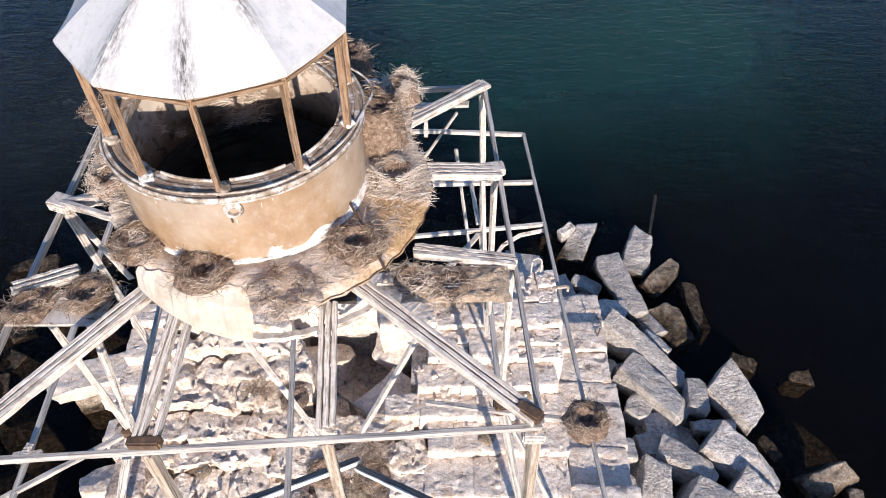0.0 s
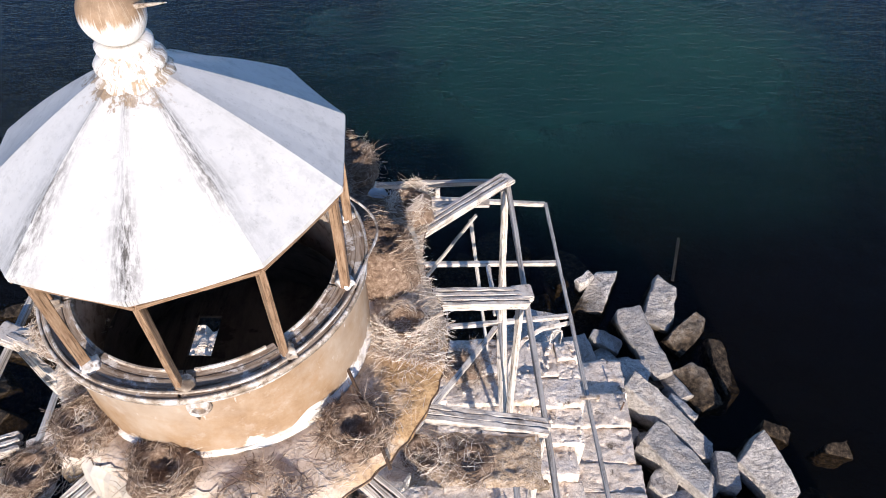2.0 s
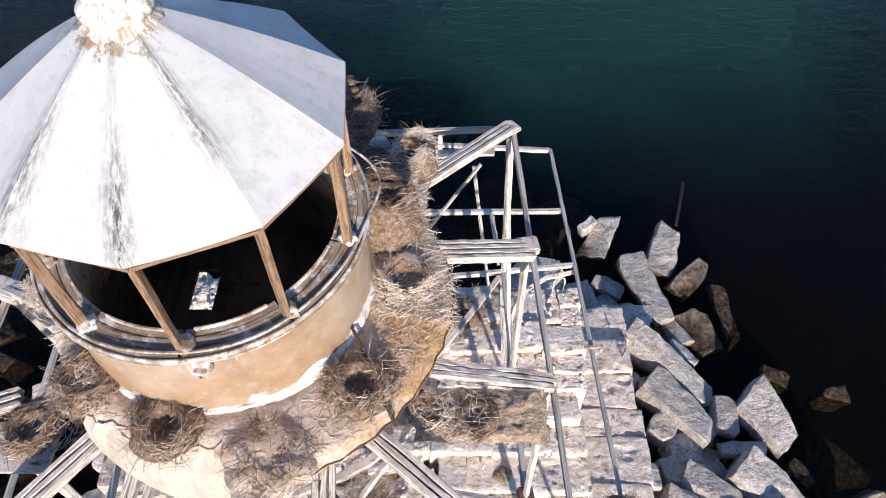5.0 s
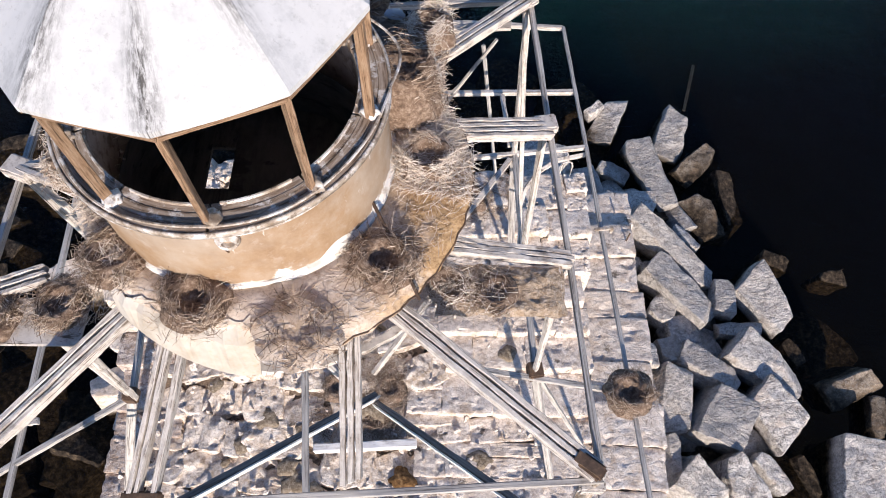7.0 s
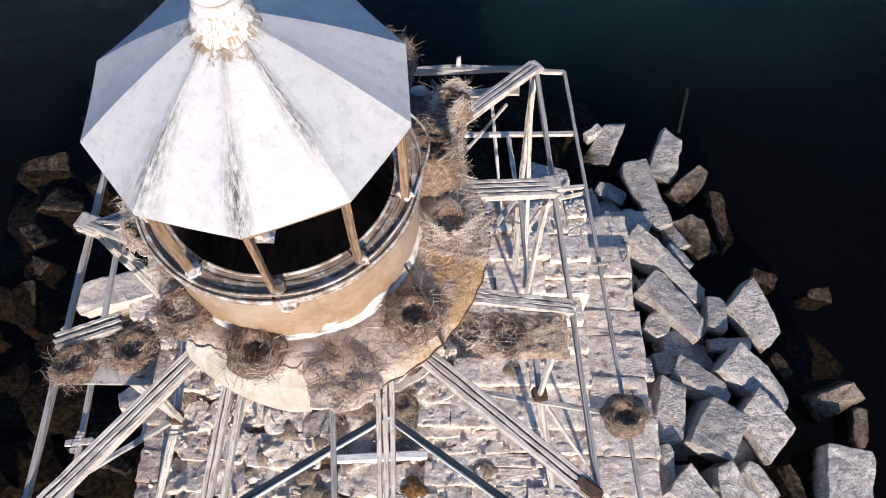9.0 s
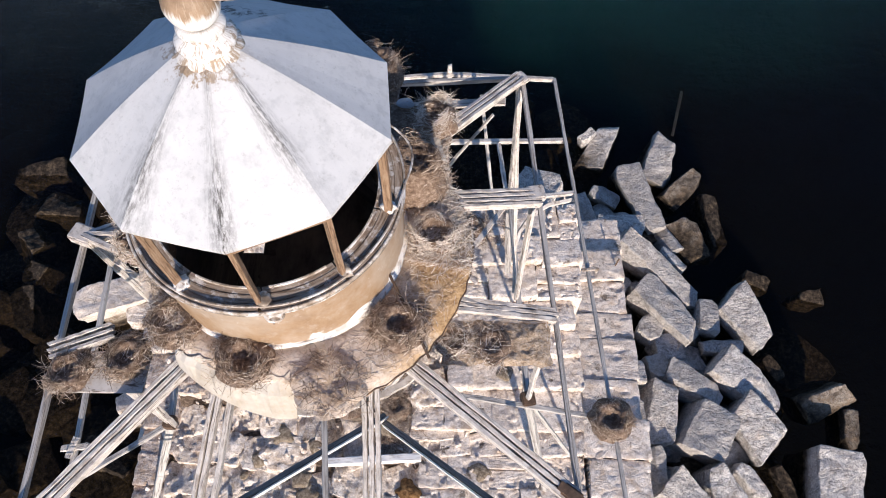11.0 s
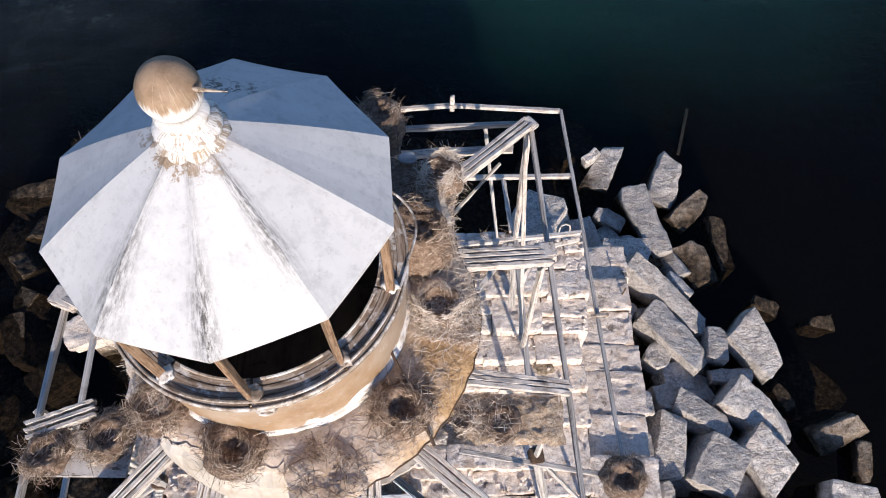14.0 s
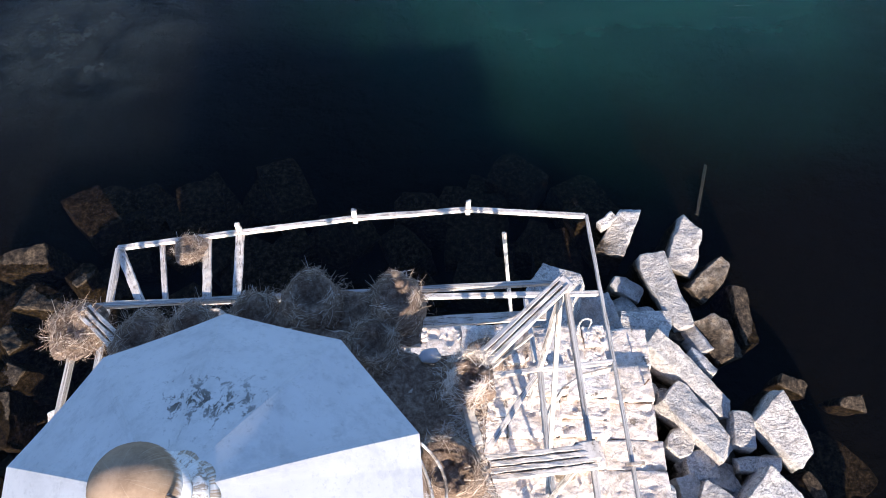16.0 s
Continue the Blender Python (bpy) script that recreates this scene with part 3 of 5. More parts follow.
def pier_height(x, y):
    """The height of the worn top of the pier, rising course by course to the back."""
    if x > 5.15:
        return 2.75
    steps = ((-1.2, 2.58), (0.2, 2.78), (1.2, 3.12), (2.2, 3.55), (3.2, 4.05), (4.2, 4.45), (9.0, 4.6))
    if y <= steps[0][0]:
        return steps[0][1]
    for (y0, z0), (y1, z1) in zip(steps, steps[1:]):
        if y <= y1:
            return z0 + (z1 - z0) * (y - y0) / (y1 - y0)
    return steps[-1][1]


def lay_block(x, y, z, sx, sy, sz, turn=0.0):
    near = min(range(3), key=lambda k: abs(math.log(sx / sy / ASPECTS[k])))
    ob = new("stone_block", RND.choice((WEST if x < -4.3 and y < 2.2 else BLOCKS)[near::3]))
    ob.matrix_world = pose(x, y, z, RND.uniform(-2.5, 3.5), RND.uniform(-2.5, 2.5), turn + RND.uniform(-2, 2)) @ Matrix.Diagonal((sx, sy, sz, 1))
    ob.parent = pier
    return ob


LEFT = -5.45  # the pier's straight western face
course = -4.8
while course < 5.5:
    depth = RND.uniform(0.55, 1.0)
    cy, run = course + depth / 2, LEFT + RND.uniform(-0.04, 0.05)
    skew = RND.uniform(-2.5, 3.5)
    while run < 5.0:
        w = min(RND.uniform(0.55, 1.45), 5.18 - run)
        if w < 0.3:
            break
        cx = run + w / 2
        run += w
        pit = -1.35 < cx < 1.25 and 1.75 < cy < 4.95
        broken = -4.7 < cx < (1.35 if cy < 1.8 else -1.35)
        if pit or broken:
            continue
        top, odd = pier_height(cx, cy) + RND.uniform(-0.07, 0.07), RND.random()
        if odd < 0.28 and depth > 0.7:
            cut = RND.uniform(0.4, 0.6) * depth
            lay_block(cx, course + cut / 2, top - RND.uniform(0, 0.10), w - 0.01, cut, 1.5, skew)
            lay_block(cx, course + (cut + depth) / 2, top + RND.uniform(0, 0.06), w - 0.01, depth - cut, 1.5, skew + RND.uniform(-3, 3))
        else:
            lay_block(cx, cy, top, w + RND.uniform(-0.01, 0.06), depth * RND.uniform(0.98, 1.08), 1.5, skew)
    course += depth
y = -4.6
while y < 5.4:
    depth = RND.uniform(0.7, 1.25)
    lay_block(5.95 + RND.uniform(-0.06, 0.06), y + depth / 2, 2.72 + RND.uniform(-0.16, 0.12), 1.5 + RND.uniform(-0.1, 0.12), depth - 0.02, 1.4)
    y += depth

core = bmesh.new()
box(core, (11.7, 11.2, 4.6), pose(0.75, 0.4, -0.9))
for x, y, w, d in ((-3.15, 4.4, 3.3, 3.2), (3.12, 4.1, 3.3, 2.6), (-0.02, 5.2, 2.95, 0.4)):
    box(core, (w, d, 3.0), pose(x, y, 1.9))
core_ob = part("core", core, STONE_GREY, pier)


def rock_mesh(seed, size, material, cell=0.16, cuts=6, ends=(1.0, 1.0), lean=(0.0, 0.0)):
    """An angular quarried boulder of the given size, split along flat planes; its origin lies at the middle of its top.

    ends: its width near the two ends, against the full width; lean: how far the ends stand off the long axis.
    """
    rnd = random.Random(seed)
    bm = bmesh.new()
    bmesh.ops.create_cube(bm, size=1.0)
    planes = []
    for n in ((1, 0, 0), (-1, 0, 0), (0, 1, 0), (0, -1, 0), (0, 0, 1)):
        planes.append(((Vector(n) + Vector((rnd.uniform(-0.13, 0.13), rnd.uniform(-0.13, 0.13), rnd.uniform(-0.14, 0.10)))).normalized(), rnd.uniform(0.46, 0.50)))
    for k in range(cuts):
        d = Vector((rnd.uniform(-1, 1), rnd.uniform(-1, 1), rnd.uniform(-0.3, 0.9))).normalized()
        planes.append((d, 0.5 * (abs(d.x) + abs(d.y) + abs(d.z)) * rnd.uniform(0.72, 0.92)))
    for n, q in planes:
        r = bmesh.ops.bisect_plane(bm, geom=bm.verts[:] + bm.edges[:] + bm.faces[:], plane_co=n * q, plane_no=n, clear_outer=True)
        rim = [e for e in r["geom_cut"] if isinstance(e, bmesh.types.BMEdge)]
        if len(rim) > 2:
            bmesh.ops.contextual_create(bm, geom=rim)
    for v in bm.verts:
        f = min(1.25, max(-0.25, (v.co.x + 0.33) / 0.66))
        y = v.co.y * (ends[0] + (ends[1] - ends[0]) * f) + lean[0] + (lean[1] - lean[0]) * f
        v.co = Vector((v.co.x * size[0], y * size[1], v.co.z * size[2])) * 1.03
    bmesh.ops.bevel(bm, geom=bm.edges[:], offset=0.018, segments=1, affect="EDGES")
    bmesh.ops.triangulate(bm, faces=bm.faces[:])
    for k in range(5):
        long = [e for e in bm.edges if e.calc_length() > cell]
        if not long or len(bm.faces) > 5000:
            break
        bmesh.ops.subdivide_edges(bm, edges=long, cuts=1)
        bmesh.ops.triangulate(bm, faces=[f for f in bm.faces if len(f.verts) > 3], quad_method="SHORT_EDGE", ngon_method="BEAUTY")
    off = Vector((rnd.uniform(0, 90), rnd.uniform(0, 90), 0))
    for v in bm.verts:
        p = v.co + off
        v.co += 0.055 * noise.noise_vector(p * 1.5) + 0.028 * noise.noise_vector(p * 4.2) + 0.016 * noise.noise_vector(p * 10)
    top = max(v.co.z for v in bm.verts)
    for v in bm.verts:
        v.co.z -= top
    bmesh.ops.recalc_face_normals(bm, faces=bm.faces)
    me = mesh_of("boulder", bm, material, True)
    me.set_sharp_from_angle(angle=radians(26))
    return me


def rock(x, y, z, length, width, height, turn, seed, tilt=19.0, label="angular pale granite boulder of the shore armour", ends=(1.0, 1.0), lean=(0.0, 0.0), slope=None, weedy=False):
    rnd = random.Random(seed * 13)
    rusty = weedy or x > 13 or z < 0.25
    if rusty and seed < 60:
        label = "rust-stained weedy boulder at the waterline"
    ob = new("boulder", rock_mesh(seed, (length * 1.02, width, height + 0.5), STONE_RUST if rusty else STONE_GREY, 0.10 if seed < 100 else 0.18 if seed >= 500 else 0.35, 6, ends, lean))
    rx, ry = slope or (rnd.uniform(-tilt, tilt), rnd.uniform(-tilt, tilt))
    ob.matrix_world = pose(x, y, z + 0.06, 0, 0, 0) @ (Matrix.Rotation(radians(ry), 4, "Y") @ Matrix.Rotation(radians(rx), 4, "X") @ Matrix.Rotation(radians(turn), 4, "Z"))
    return tagged(ob, label, "boulder", "boulders round the pier")


# the front of the pier has settled into a jumble of broken slabs
SLABS = [rock_mesh(700 + k, (1.0, 0.8, 1.0), STONE_ROUGH, 0.07, 4, (0.75 + 0.05 * (k % 5), 0.95 - 0.06 * (k % 4))) for k in range(16)]
for k, me in enumerate(SLABS):
    for v in me.vertices:
        p = v.co + Vector((7.0 * k, 0, 0))
        f = noise.noise(p * 2.4) + 0.4 * noise.noise(p * 6.5)
        v.co.z -= 0.05 * min(1.0, max(0.0, (f - 0.12) / 0.10)) + 0.06 * min(1.0, max(0.0, (noise.noise(p * 3.7 + Vector((0, 9, 0))) - 0.34) / 0.08))
jumble = random.Random(9)
lane = -4.4
while lane < 5.6:
    deep = jumble.uniform(0.50, 0.78)
    x = -4.75 + jumble.uniform(0, 0.3)
    while x < (1.25 if lane < 1.75 else -1.75):
        wide = jumble.uniform(0.55, 1.25)
        ob = new("stone_block", jumble.choice(SLABS))
        cx, cy = x + wide / 2, lane + deep / 2 + jumble.uniform(-0.14, 0.14)
        ob.matrix_world = pose(cx, cy, pier_height(cx, cy) + jumble.choice((-0.07, -0.02, 0.02, 0.04, 0.07)) + jumble.uniform(-0.03, 0.03), jumble.uniform(-5, 6), jumble.uniform(-5, 5), jumble.choice((0, 180)) + jumble.gauss(0, 9)) @ Matrix.Diagonal((wide * 1.18, deep / 0.8 * jumble.uniform(1.15, 1.4), 1.0 if lane < 1.75 else 1.5, 1))
        ob.parent = pier
        x += wide * jumble.uniform(0.92, 1.04)
    lane += deep
rock(7.00, 10.51, 0.36, 1.99, 0.95, 1.00, 63, 1, ends=(0.99, 0.72), lean=(0, -0.08), slope=(9, -4))
rock(6.55, 10.72, 0.72, 0.62, 0.34, 0.50, 40, 2, slope=(16, -10), label="broken white fragment lying on a flat boulder")
rock(9.10, 9.93, 0.48, 1.75, 1.10, 1.20, 63, 3, ends=(0.95, 0.72), lean=(-0.04, 0.1), slope=(14, 3))
rock(8.15, 8.37, 0.58, 2.55, 1.17, 1.40, 102, 4, ends=(0.66, 0.95), lean=(-0.13, 0), slope=(6, -7))
rock(9.74, 8.90, 0.34, 1.55, 0.82, 1.00, 45, 5, ends=(0.9, 0.8), slope=(10, 8), weedy=True)
rock(10.61, 7.75, 0.10, 1.95, 0.66, 0.90, 99, 52, ends=(0.85, 0.85), slope=(4, 8), weedy=True)
rock(9.58, 6.95, 0.30, 1.48, 1.04, 1.00, 117, 7, ends=(0.86, 1.0), slope=(9, 4), weedy=True)
rock(8.42, 5.53, 0.82, 3.00, 0.98, 1.50, 144, 8, ends=(0.62, 0.86), lean=(0.08, -0.08), slope=(10, 7))
rock(8.54, 4.36, 0.86, 2.24, 1.17, 1.50, 135, 9, ends=(0.70, 0.86), lean=(0.10, 0.02), slope=(-2, 6))
rock(7.88, 3.84, 0.66, 0.80, 0.68, 0.80, 54, 10, slope=(-8, -3))
rock(10.76, 4.10, 0.82, 1.60, 1.35, 1.60, 135, 11, ends=(0.72, 0.92), lean=(0.14, -0.05), slope=(11, -3))
rock(10.35, 2.10, 0.86, 2.05, 1.10, 1.50, 136, 12, ends=(0.78, 0.92), lean=(-0.08, 0.02), slope=(4, 8))
rock(8.77, 2.02, 0.90, 1.62, 0.92, 1.40, 148, 13, ends=(0.82, 0.82), lean=(-0.08, -0.08), slope=(-4, 4))
rock(7.80, 1.22, 1.09, 1.75, 0.92, 1.80, 87, 14, ends=(0.82, 1.0), lean=(0.08, 0), slope=(1, 2))
rock(9.06, 0.69, 1.08, 1.55, 1.34, 1.60, 63, 15, ends=(1.0, 0.86), slope=(8, 12))
rock(10.35, 0.88, 0.90, 1.60, 1.22, 1.50, 129, 16, ends=(1.0, 0.75), lean=(0.03, -0.07), slope=(6, 5))
rock(7.35, -0.42, 1.12, 1.45, 0.54, 1.60, 87, 17, ends=(0.85, 0.9), slope=(4, -6))
rock(8.05, -1.10, 1.18, 1.25, 1.12, 1.50, 135, 18, ends=(0.6, 1.0), lean=(-0.12, 0), slope=(9, 5))
rock(9.16, -0.90, 1.00, 1.35, 0.98, 1.40, 111, 19, ends=(0.9, 0.9), slope=(9, 2))
rock(10.04, -0.55, 0.56, 1.10, 0.56, 1.10, 129, 20, ends=(0.85, 0.75), slope=(8, 6))
rock(12.63, 1.62, 0.40, 1.45, 0.95, 1.10, 30, 21, ends=(0.9, 0.7), lean=(0, -0.1), slope=(24, -4), weedy=True)
rock(13.13, 0.88, 0.30, 1.05, 0.56, 0.80, 81, 22, ends=(0.7, 0.8), slope=(10, -8))
rock(12.30, -0.65, 0.80, 1.75, 1.40, 1.50, 81, 24, ends=(0.85, 0.92), lean=(0.06, -0.05), slope=(9, 3))
rock(9.64, 4.18, 0.74, 1.06, 0.68, 1.10, 87, 27, slope=(4, 6))
rock(9.97, 3.31, 0.48, 1.19, 0.68, 1.00, 0, 28, ends=(0.7, 0.95), slope=(-6, 5))
rock(7.41, 7.40, 0.58, 1.40, 1.15, 1.20, 162, 30, ends=(0.9, 0.6), lean=(0.05, 0.18), slope=(-8, 6))
rock(7.06, 8.52, 0.36, 0.95, 0.62, 0.80, 150, 31, slope=(4, 3))
rock(11.55, 5.62, 0.13, 0.80, 0.60, 0.60, 156, 32, ends=(0.8, 0.65), slope=(6, 2), weedy=True)
rock(13.19, 5.05, 0.22, 0.72, 0.55, 0.60, 0, 33, ends=(0.55, 0.9), slope=(10, 5), weedy=True)
rock(8.95, 6.17, 0.44, 0.98, 0.40, 0.80, 135, 34, slope=(-5, 5))
rock(7.91, 2.63, 0.76, 0.78, 0.64, 1.00, 96, 25, slope=(-6, 4))
rock(8.42, 3.25, 0.55, 1.00, 0.76, 1.00, 6, 26, slope=(-6, 6))
rock(7.24, 2.38, 0.98, 0.66, 0.40, 1.20, 87, 29, slope=(-3, 2))
rock(6.98, 1.05, 1.20, 1.10, 0.42, 1.20, 88, 23, slope=(0, 2))
rock(11.15, -0.55, 0.10, 1.00, 0.45, 0.80, 110, 49, slope=(5, 12), weedy=True)
rock(11.52, 2.75, 0.05, 0.80, 0.40, 0.70, 120, 51, slope=(5, 8), weedy=True)
rock(-11.97, 9.44, 0.02, 1.70, 1.15, 0.90, 12, 35, ends=(0.65, 0.85), slope=(7, -6))
rock(-10.88, 8.22, 0.02, 1.40, 1.15, 0.90, -14, 36, ends=(0.85, 0.6), slope=(-6, 7))
rock(-11.09, 4.39, -0.02, 1.65, 0.95, 1.10, 107, 37, ends=(0.6, 0.9), slope=(8, 6))
rock(-9.80, 3.27, -0.15, 0.99, 1.17, 1.00, -45, 38)
rock(-10.45, 11.75, -0.55, 1.77, 1.27, 1.00, -48, 41)
rock(-9.96, 9.12, -0.05, 0.83, 0.80, 0.90, 57, 42)
rock(-11.36, 7.01, 0.00, 0.87, 0.80, 0.80, -46, 43)
rock(-11.16, 5.65, 0.00, 0.68, 0.78, 0.80, -29, 44)
rock(-7.42, 0.41, -0.05, 1.51, 1.50, 1.00, -11, 45)
rock(-7.82, -0.58, -0.12, 1.34, 1.26, 1.00, -34, 46)
rock(-1.35, 11.39, -0.90, 1.29, 0.77, 0.80, -50, 47)
rock(5.77, 11.62, -0.30, 1.20, 0.67, 0.80, -67, 48)
rock(6.52, 10.76, -0.50, 1.79, 0.41, 0.60, -61, 50)
# blocks tumbled into the hollow in the middle of the pier
for x, y, z, length, width, turn, seed, slope in ((0.92, 4.25, 3.45, 1.35, 1.0, 78, 71, (16, -12)), (0.95, 2.75, 3.0, 1.5, 1.1, 48, 72, (8, -4)), (-0.75, 4.3, 2.7, 1.3, 0.9, 20, 73, (-14, 10)),
                                                  (-0.7, 2.9, 1.9, 1.2, 1.0, 100, 74, (-10, 6)), (0.1, 3.5, 1.8, 1.3, 0.8, 140, 75, (-6, 10)), (0.2, 2.2, 2.0, 1.2, 0.8, 10, 76, (-4, -8))):
    rock(x, y, z, length, width, 1.6, turn, seed, slope=slope, label="pale block tumbled into the hollow of the pier").data.materials[0] = STONE
for x, y, z, length, width, height, turn, seed, slope in ((-7.5, 4.25, 1.70, 2.30, 0.92, 0.15, 18, 81, (2, 2)), (-6.72, 3.72, 1.55, 0.85, 0.55, 0.3, 14, 82, (3, -2))):
    slab = rock(x, y, z, length, width, height, turn, seed, slope=slope, ends=(0.95, 1.0), label="long white granite slab fallen beside the pier")
    slab.name, slab.data.materials[0] = "granite_slab", STONE
    # added boulder, weed-dark to give the darkness beneath the slab
    rock(x + 0.05, y + 0.15, z - 0.5, length * 0.85, width * 0.7, 1.6, turn, seed + 5, slope=(0, 0), label="added dark weedy boulder for the shade under a fallen slab", weedy=True)
for x, y, z, length, width, turn, seed in ((-6.1, 3.3, 1.75, 0.95, 0.7, 10, 62), (-6.0, 2.3, 1.9, 1.1, 0.75, -8, 66), (-6.3, 1.4, 1.3, 1.3, 0.8, 14, 67), (-5.9, 0.4, 1.0, 1.0, 0.7, -20, 68)):
    rock(x, y, z, length, width, 1.5, turn, seed, tilt=6, label="pale block fallen along the pier wall").data.materials[0] = STONE
rock(4.4, 7.4, 2.2, 1.9, 1.5, 2.2, 70, 63)
rock(5.4, 6.9, 1.8, 1.6, 1.2, 1.8, 20, 64)


def rubble():
    """Broken stone lying in the joints and hollows of the pier top."""
    rnd = random.Random(5)
    bm = bmesh.new()
    for k in range(420):
        x, y = rnd.uniform(-5.2, 5.1), rnd.uniform(-2.6, 5.4)
        if -1.5 < x < 1.4 and 1.6 < y < 5.0:
            continue
        s = rnd.uniform(0.03, 0.11)
        m = pose(x, y, pier_height(x, y) + 0.02, rnd.uniform(0, 360), rnd.uniform(0, 360), rnd.uniform(0, 360)) @ Matrix.Diagonal((s * rnd.uniform(0.8, 2), s, s * 0.7, 1))
        r = bmesh.ops.create_icosphere(bm, subdivisions=1, radius=0.7, matrix=m)
        for v in r["verts"]:
            v.co += Vector((rnd.uniform(-1, 1), rnd.uniform(-1, 1), rnd.uniform(-1, 1))) * s * 0.22
    return bm


ob = tagged(part("rubble", rubble(), STONE, pier), "broken stone chips", kind="stuff")


def sunken(count, seed):
    """Dim weedy boulders on the bed round the pier."""
    rnd = random.Random(seed)
    for k in range(count):
        side = rnd.random()
        if side < 0.45:
            x, y = rnd.uniform(-14, -6.2), rnd.uniform(-4, 13)
        elif side < 0.7:
            x, y = rnd.uniform(-6, 8), rnd.uniform(9, 14.5)
        else:
            x, y = rnd.uniform(9.5, 13), rnd.uniform(-1, 9)
            if k % 10:
                continue
        s = rnd.uniform(0.8, 1.9)
        top = rnd.uniform(-2.2, -0.9) if side < 0.45 else rnd.uniform(-2.6, -1.3)
        rock(x, y, top, s * rnd.uniform(1, 1.5), s, 3.1 + top, rnd.uniform(0, 180), 400 + k, tilt=8.0, label="dim weedy boulder under the water")


sunken(120, 3)
fill = random.Random(11)
for k in range(64):
    y = -2.5 + 10.5 * k / 64
    rock(fill.uniform(6.9, 9.3 + 0.12 * (4 - y)), y, fill.uniform(-0.05, 0.38), fill.uniform(0.7, 1.3), fill.uniform(0.5, 0.95), 0.9, fill.uniform(0, 180), 500 + k, tilt=16.0, label="smaller grey boulder wedged between larger blocks")


# ---- lantern room ----
FIRST, STEP = -85.0, 36.0  # bearing of the first roof corner, ten corners
CORNERS = [FIRST + STEP * k for k in range(10)]
EAVE_R, EAVE_Z, TOP_R, TOP_Z = 1.39, 14.98, 0.25, 15.74
DECK_Z, SILL_Z = 12.85, 13.80

lantern = thing("lantern_room", "derelict ten-sided lighthouse lantern with white roof and ochre parapet", "lantern room")


def roof_shell():
    bm = bmesh.new()
    rings = []
    steps = 7
    for side in (0.0, -0.045):
        for k in range(steps + 1):
            s = k / steps
            r, z = EAVE_R + (TOP_R - EAVE_R) * s, EAVE_Z + (TOP_Z - EAVE_Z) * s + 0.03 * math.sin(math.pi * s)
            ring = []
            for c in range(10):
                for q in range(4):
                    f = q / 4
                    p = polar(r, CORNERS[c]).lerp(polar(r, CORNERS[(c + 1) % 10]), f)
                    dip = -0.02 * math.sin(math.pi * f) * (1 - s)
                    ring.append(bm.verts.new((p.x, p.y, z + side + dip)))
            rings.append(ring)
    n = 40
    for base in (0, steps + 1):
        for k in range(steps):
            a, b = rings[base + k], rings[base + k + 1]
            for j in range(n):
                bm.faces.new((a[j], a[(j + 1) % n], b[(j + 1) % n], b[j]))
    for a, b in ((rings[0], rings[steps + 1]), (rings[steps], rings[2 * steps + 1])):
        for j in range(n):
            bm.faces.new((a[j], b[j], b[(j + 1) % n], a[(j + 1) % n]))
    bmesh.ops.recalc_face_normals(bm, faces=bm.faces)
    return bm


roof = part("roof", roof_shell(), ROOF, lantern, "white sheet-metal roof streaked with grey droppings")
part("vent_base", lathe([(0.10, 15.68), (0.275, 15.715), (0.245, 15.745), (0.220, 15.757), (0.220, 15.795), (0.236, 15.803), (0.238, 15.835), (0.215, 15.865), (0.172, 15.885), (0.166, 15.915), (0.186, 15.925), (0.188, 15.965), (0.160, 15.985), (0.10, 15.99)], 48), BALL, roof, "fouled white vent collar", True)
ball = bmesh.new()
bmesh.ops.create_uvsphere(ball, u_segments=48, v_segments=28, radius=0.207, matrix=pose(-0.005, 0.0, 16.165) @ Matrix.Diagonal((1, 1, 1.03, 1)))
for v in ball.verts:
    v.co += 0.004 * noise.noise_vector(v.co * 9)
part("vent_ball", ball, BALL, roof, "white ball vent caked with brown droppings", True)
spike = tube([(0.17, -0.05, 16.235), (0.26, -0.085, 16.26), (0.34, -0.115, 16.285), (0.42, -0.14, 16.31)], 0.018, 7)
for v in spike.verts:
    if v.co.x > 0.24:
        mid = Vector((v.co.x, -0.05 - 0.36 * (v.co.x - 0.17), 16.235 + 0.30 * (v.co.x - 0.17)))
        v.co = mid + (v.co - mid) * (0.75 if v.co.x < 0.30 else 0.5 if v.co.x < 0.38 else 0.15)
part("lightning_spike", spike, TAN_WOOD, roof, "broken tan stake")


GUANO = Nodes("white_guano")
GUANO.bump(GUANO.noise(22, 6, 0.7), 0.5, 0.012)
GUANO = GUANO.done(GUANO.mix(GUANO.ramp(GUANO.noise(9, 7, 0.75), (0.54, 0.0), (0.66, 0.65)), GUANO.ramp(GUANO.noise(4, 5, 0.6), (0.35, (0.70, 0.64, 0.56)), (0.6, (0.83, 0.80, 0.76))), (0.42, 0.32, 0.22)), 0.9)


def lip_material():
    n = Nodes("flaking_white_lip")
    at = n.geo.outputs["Position"]
    c = n.ramp(n.noise(5, 6, 0.7, at), (0.36, (0.22, 0.165, 0.12)), (0.48, (0.42, 0.35, 0.285)), (0.60, (0.74, 0.71, 0.68)))
    c = n.mix(n.ramp(n.noise(13, 6, 0.75, at), (0.54, 0.0), (0.60, 0.8)), c, (0.16, 0.115, 0.085))
    n.bump(n.noise(18, 5, 0.6, at), 0.3, 0.008)
    return n.done(c, 0.6)


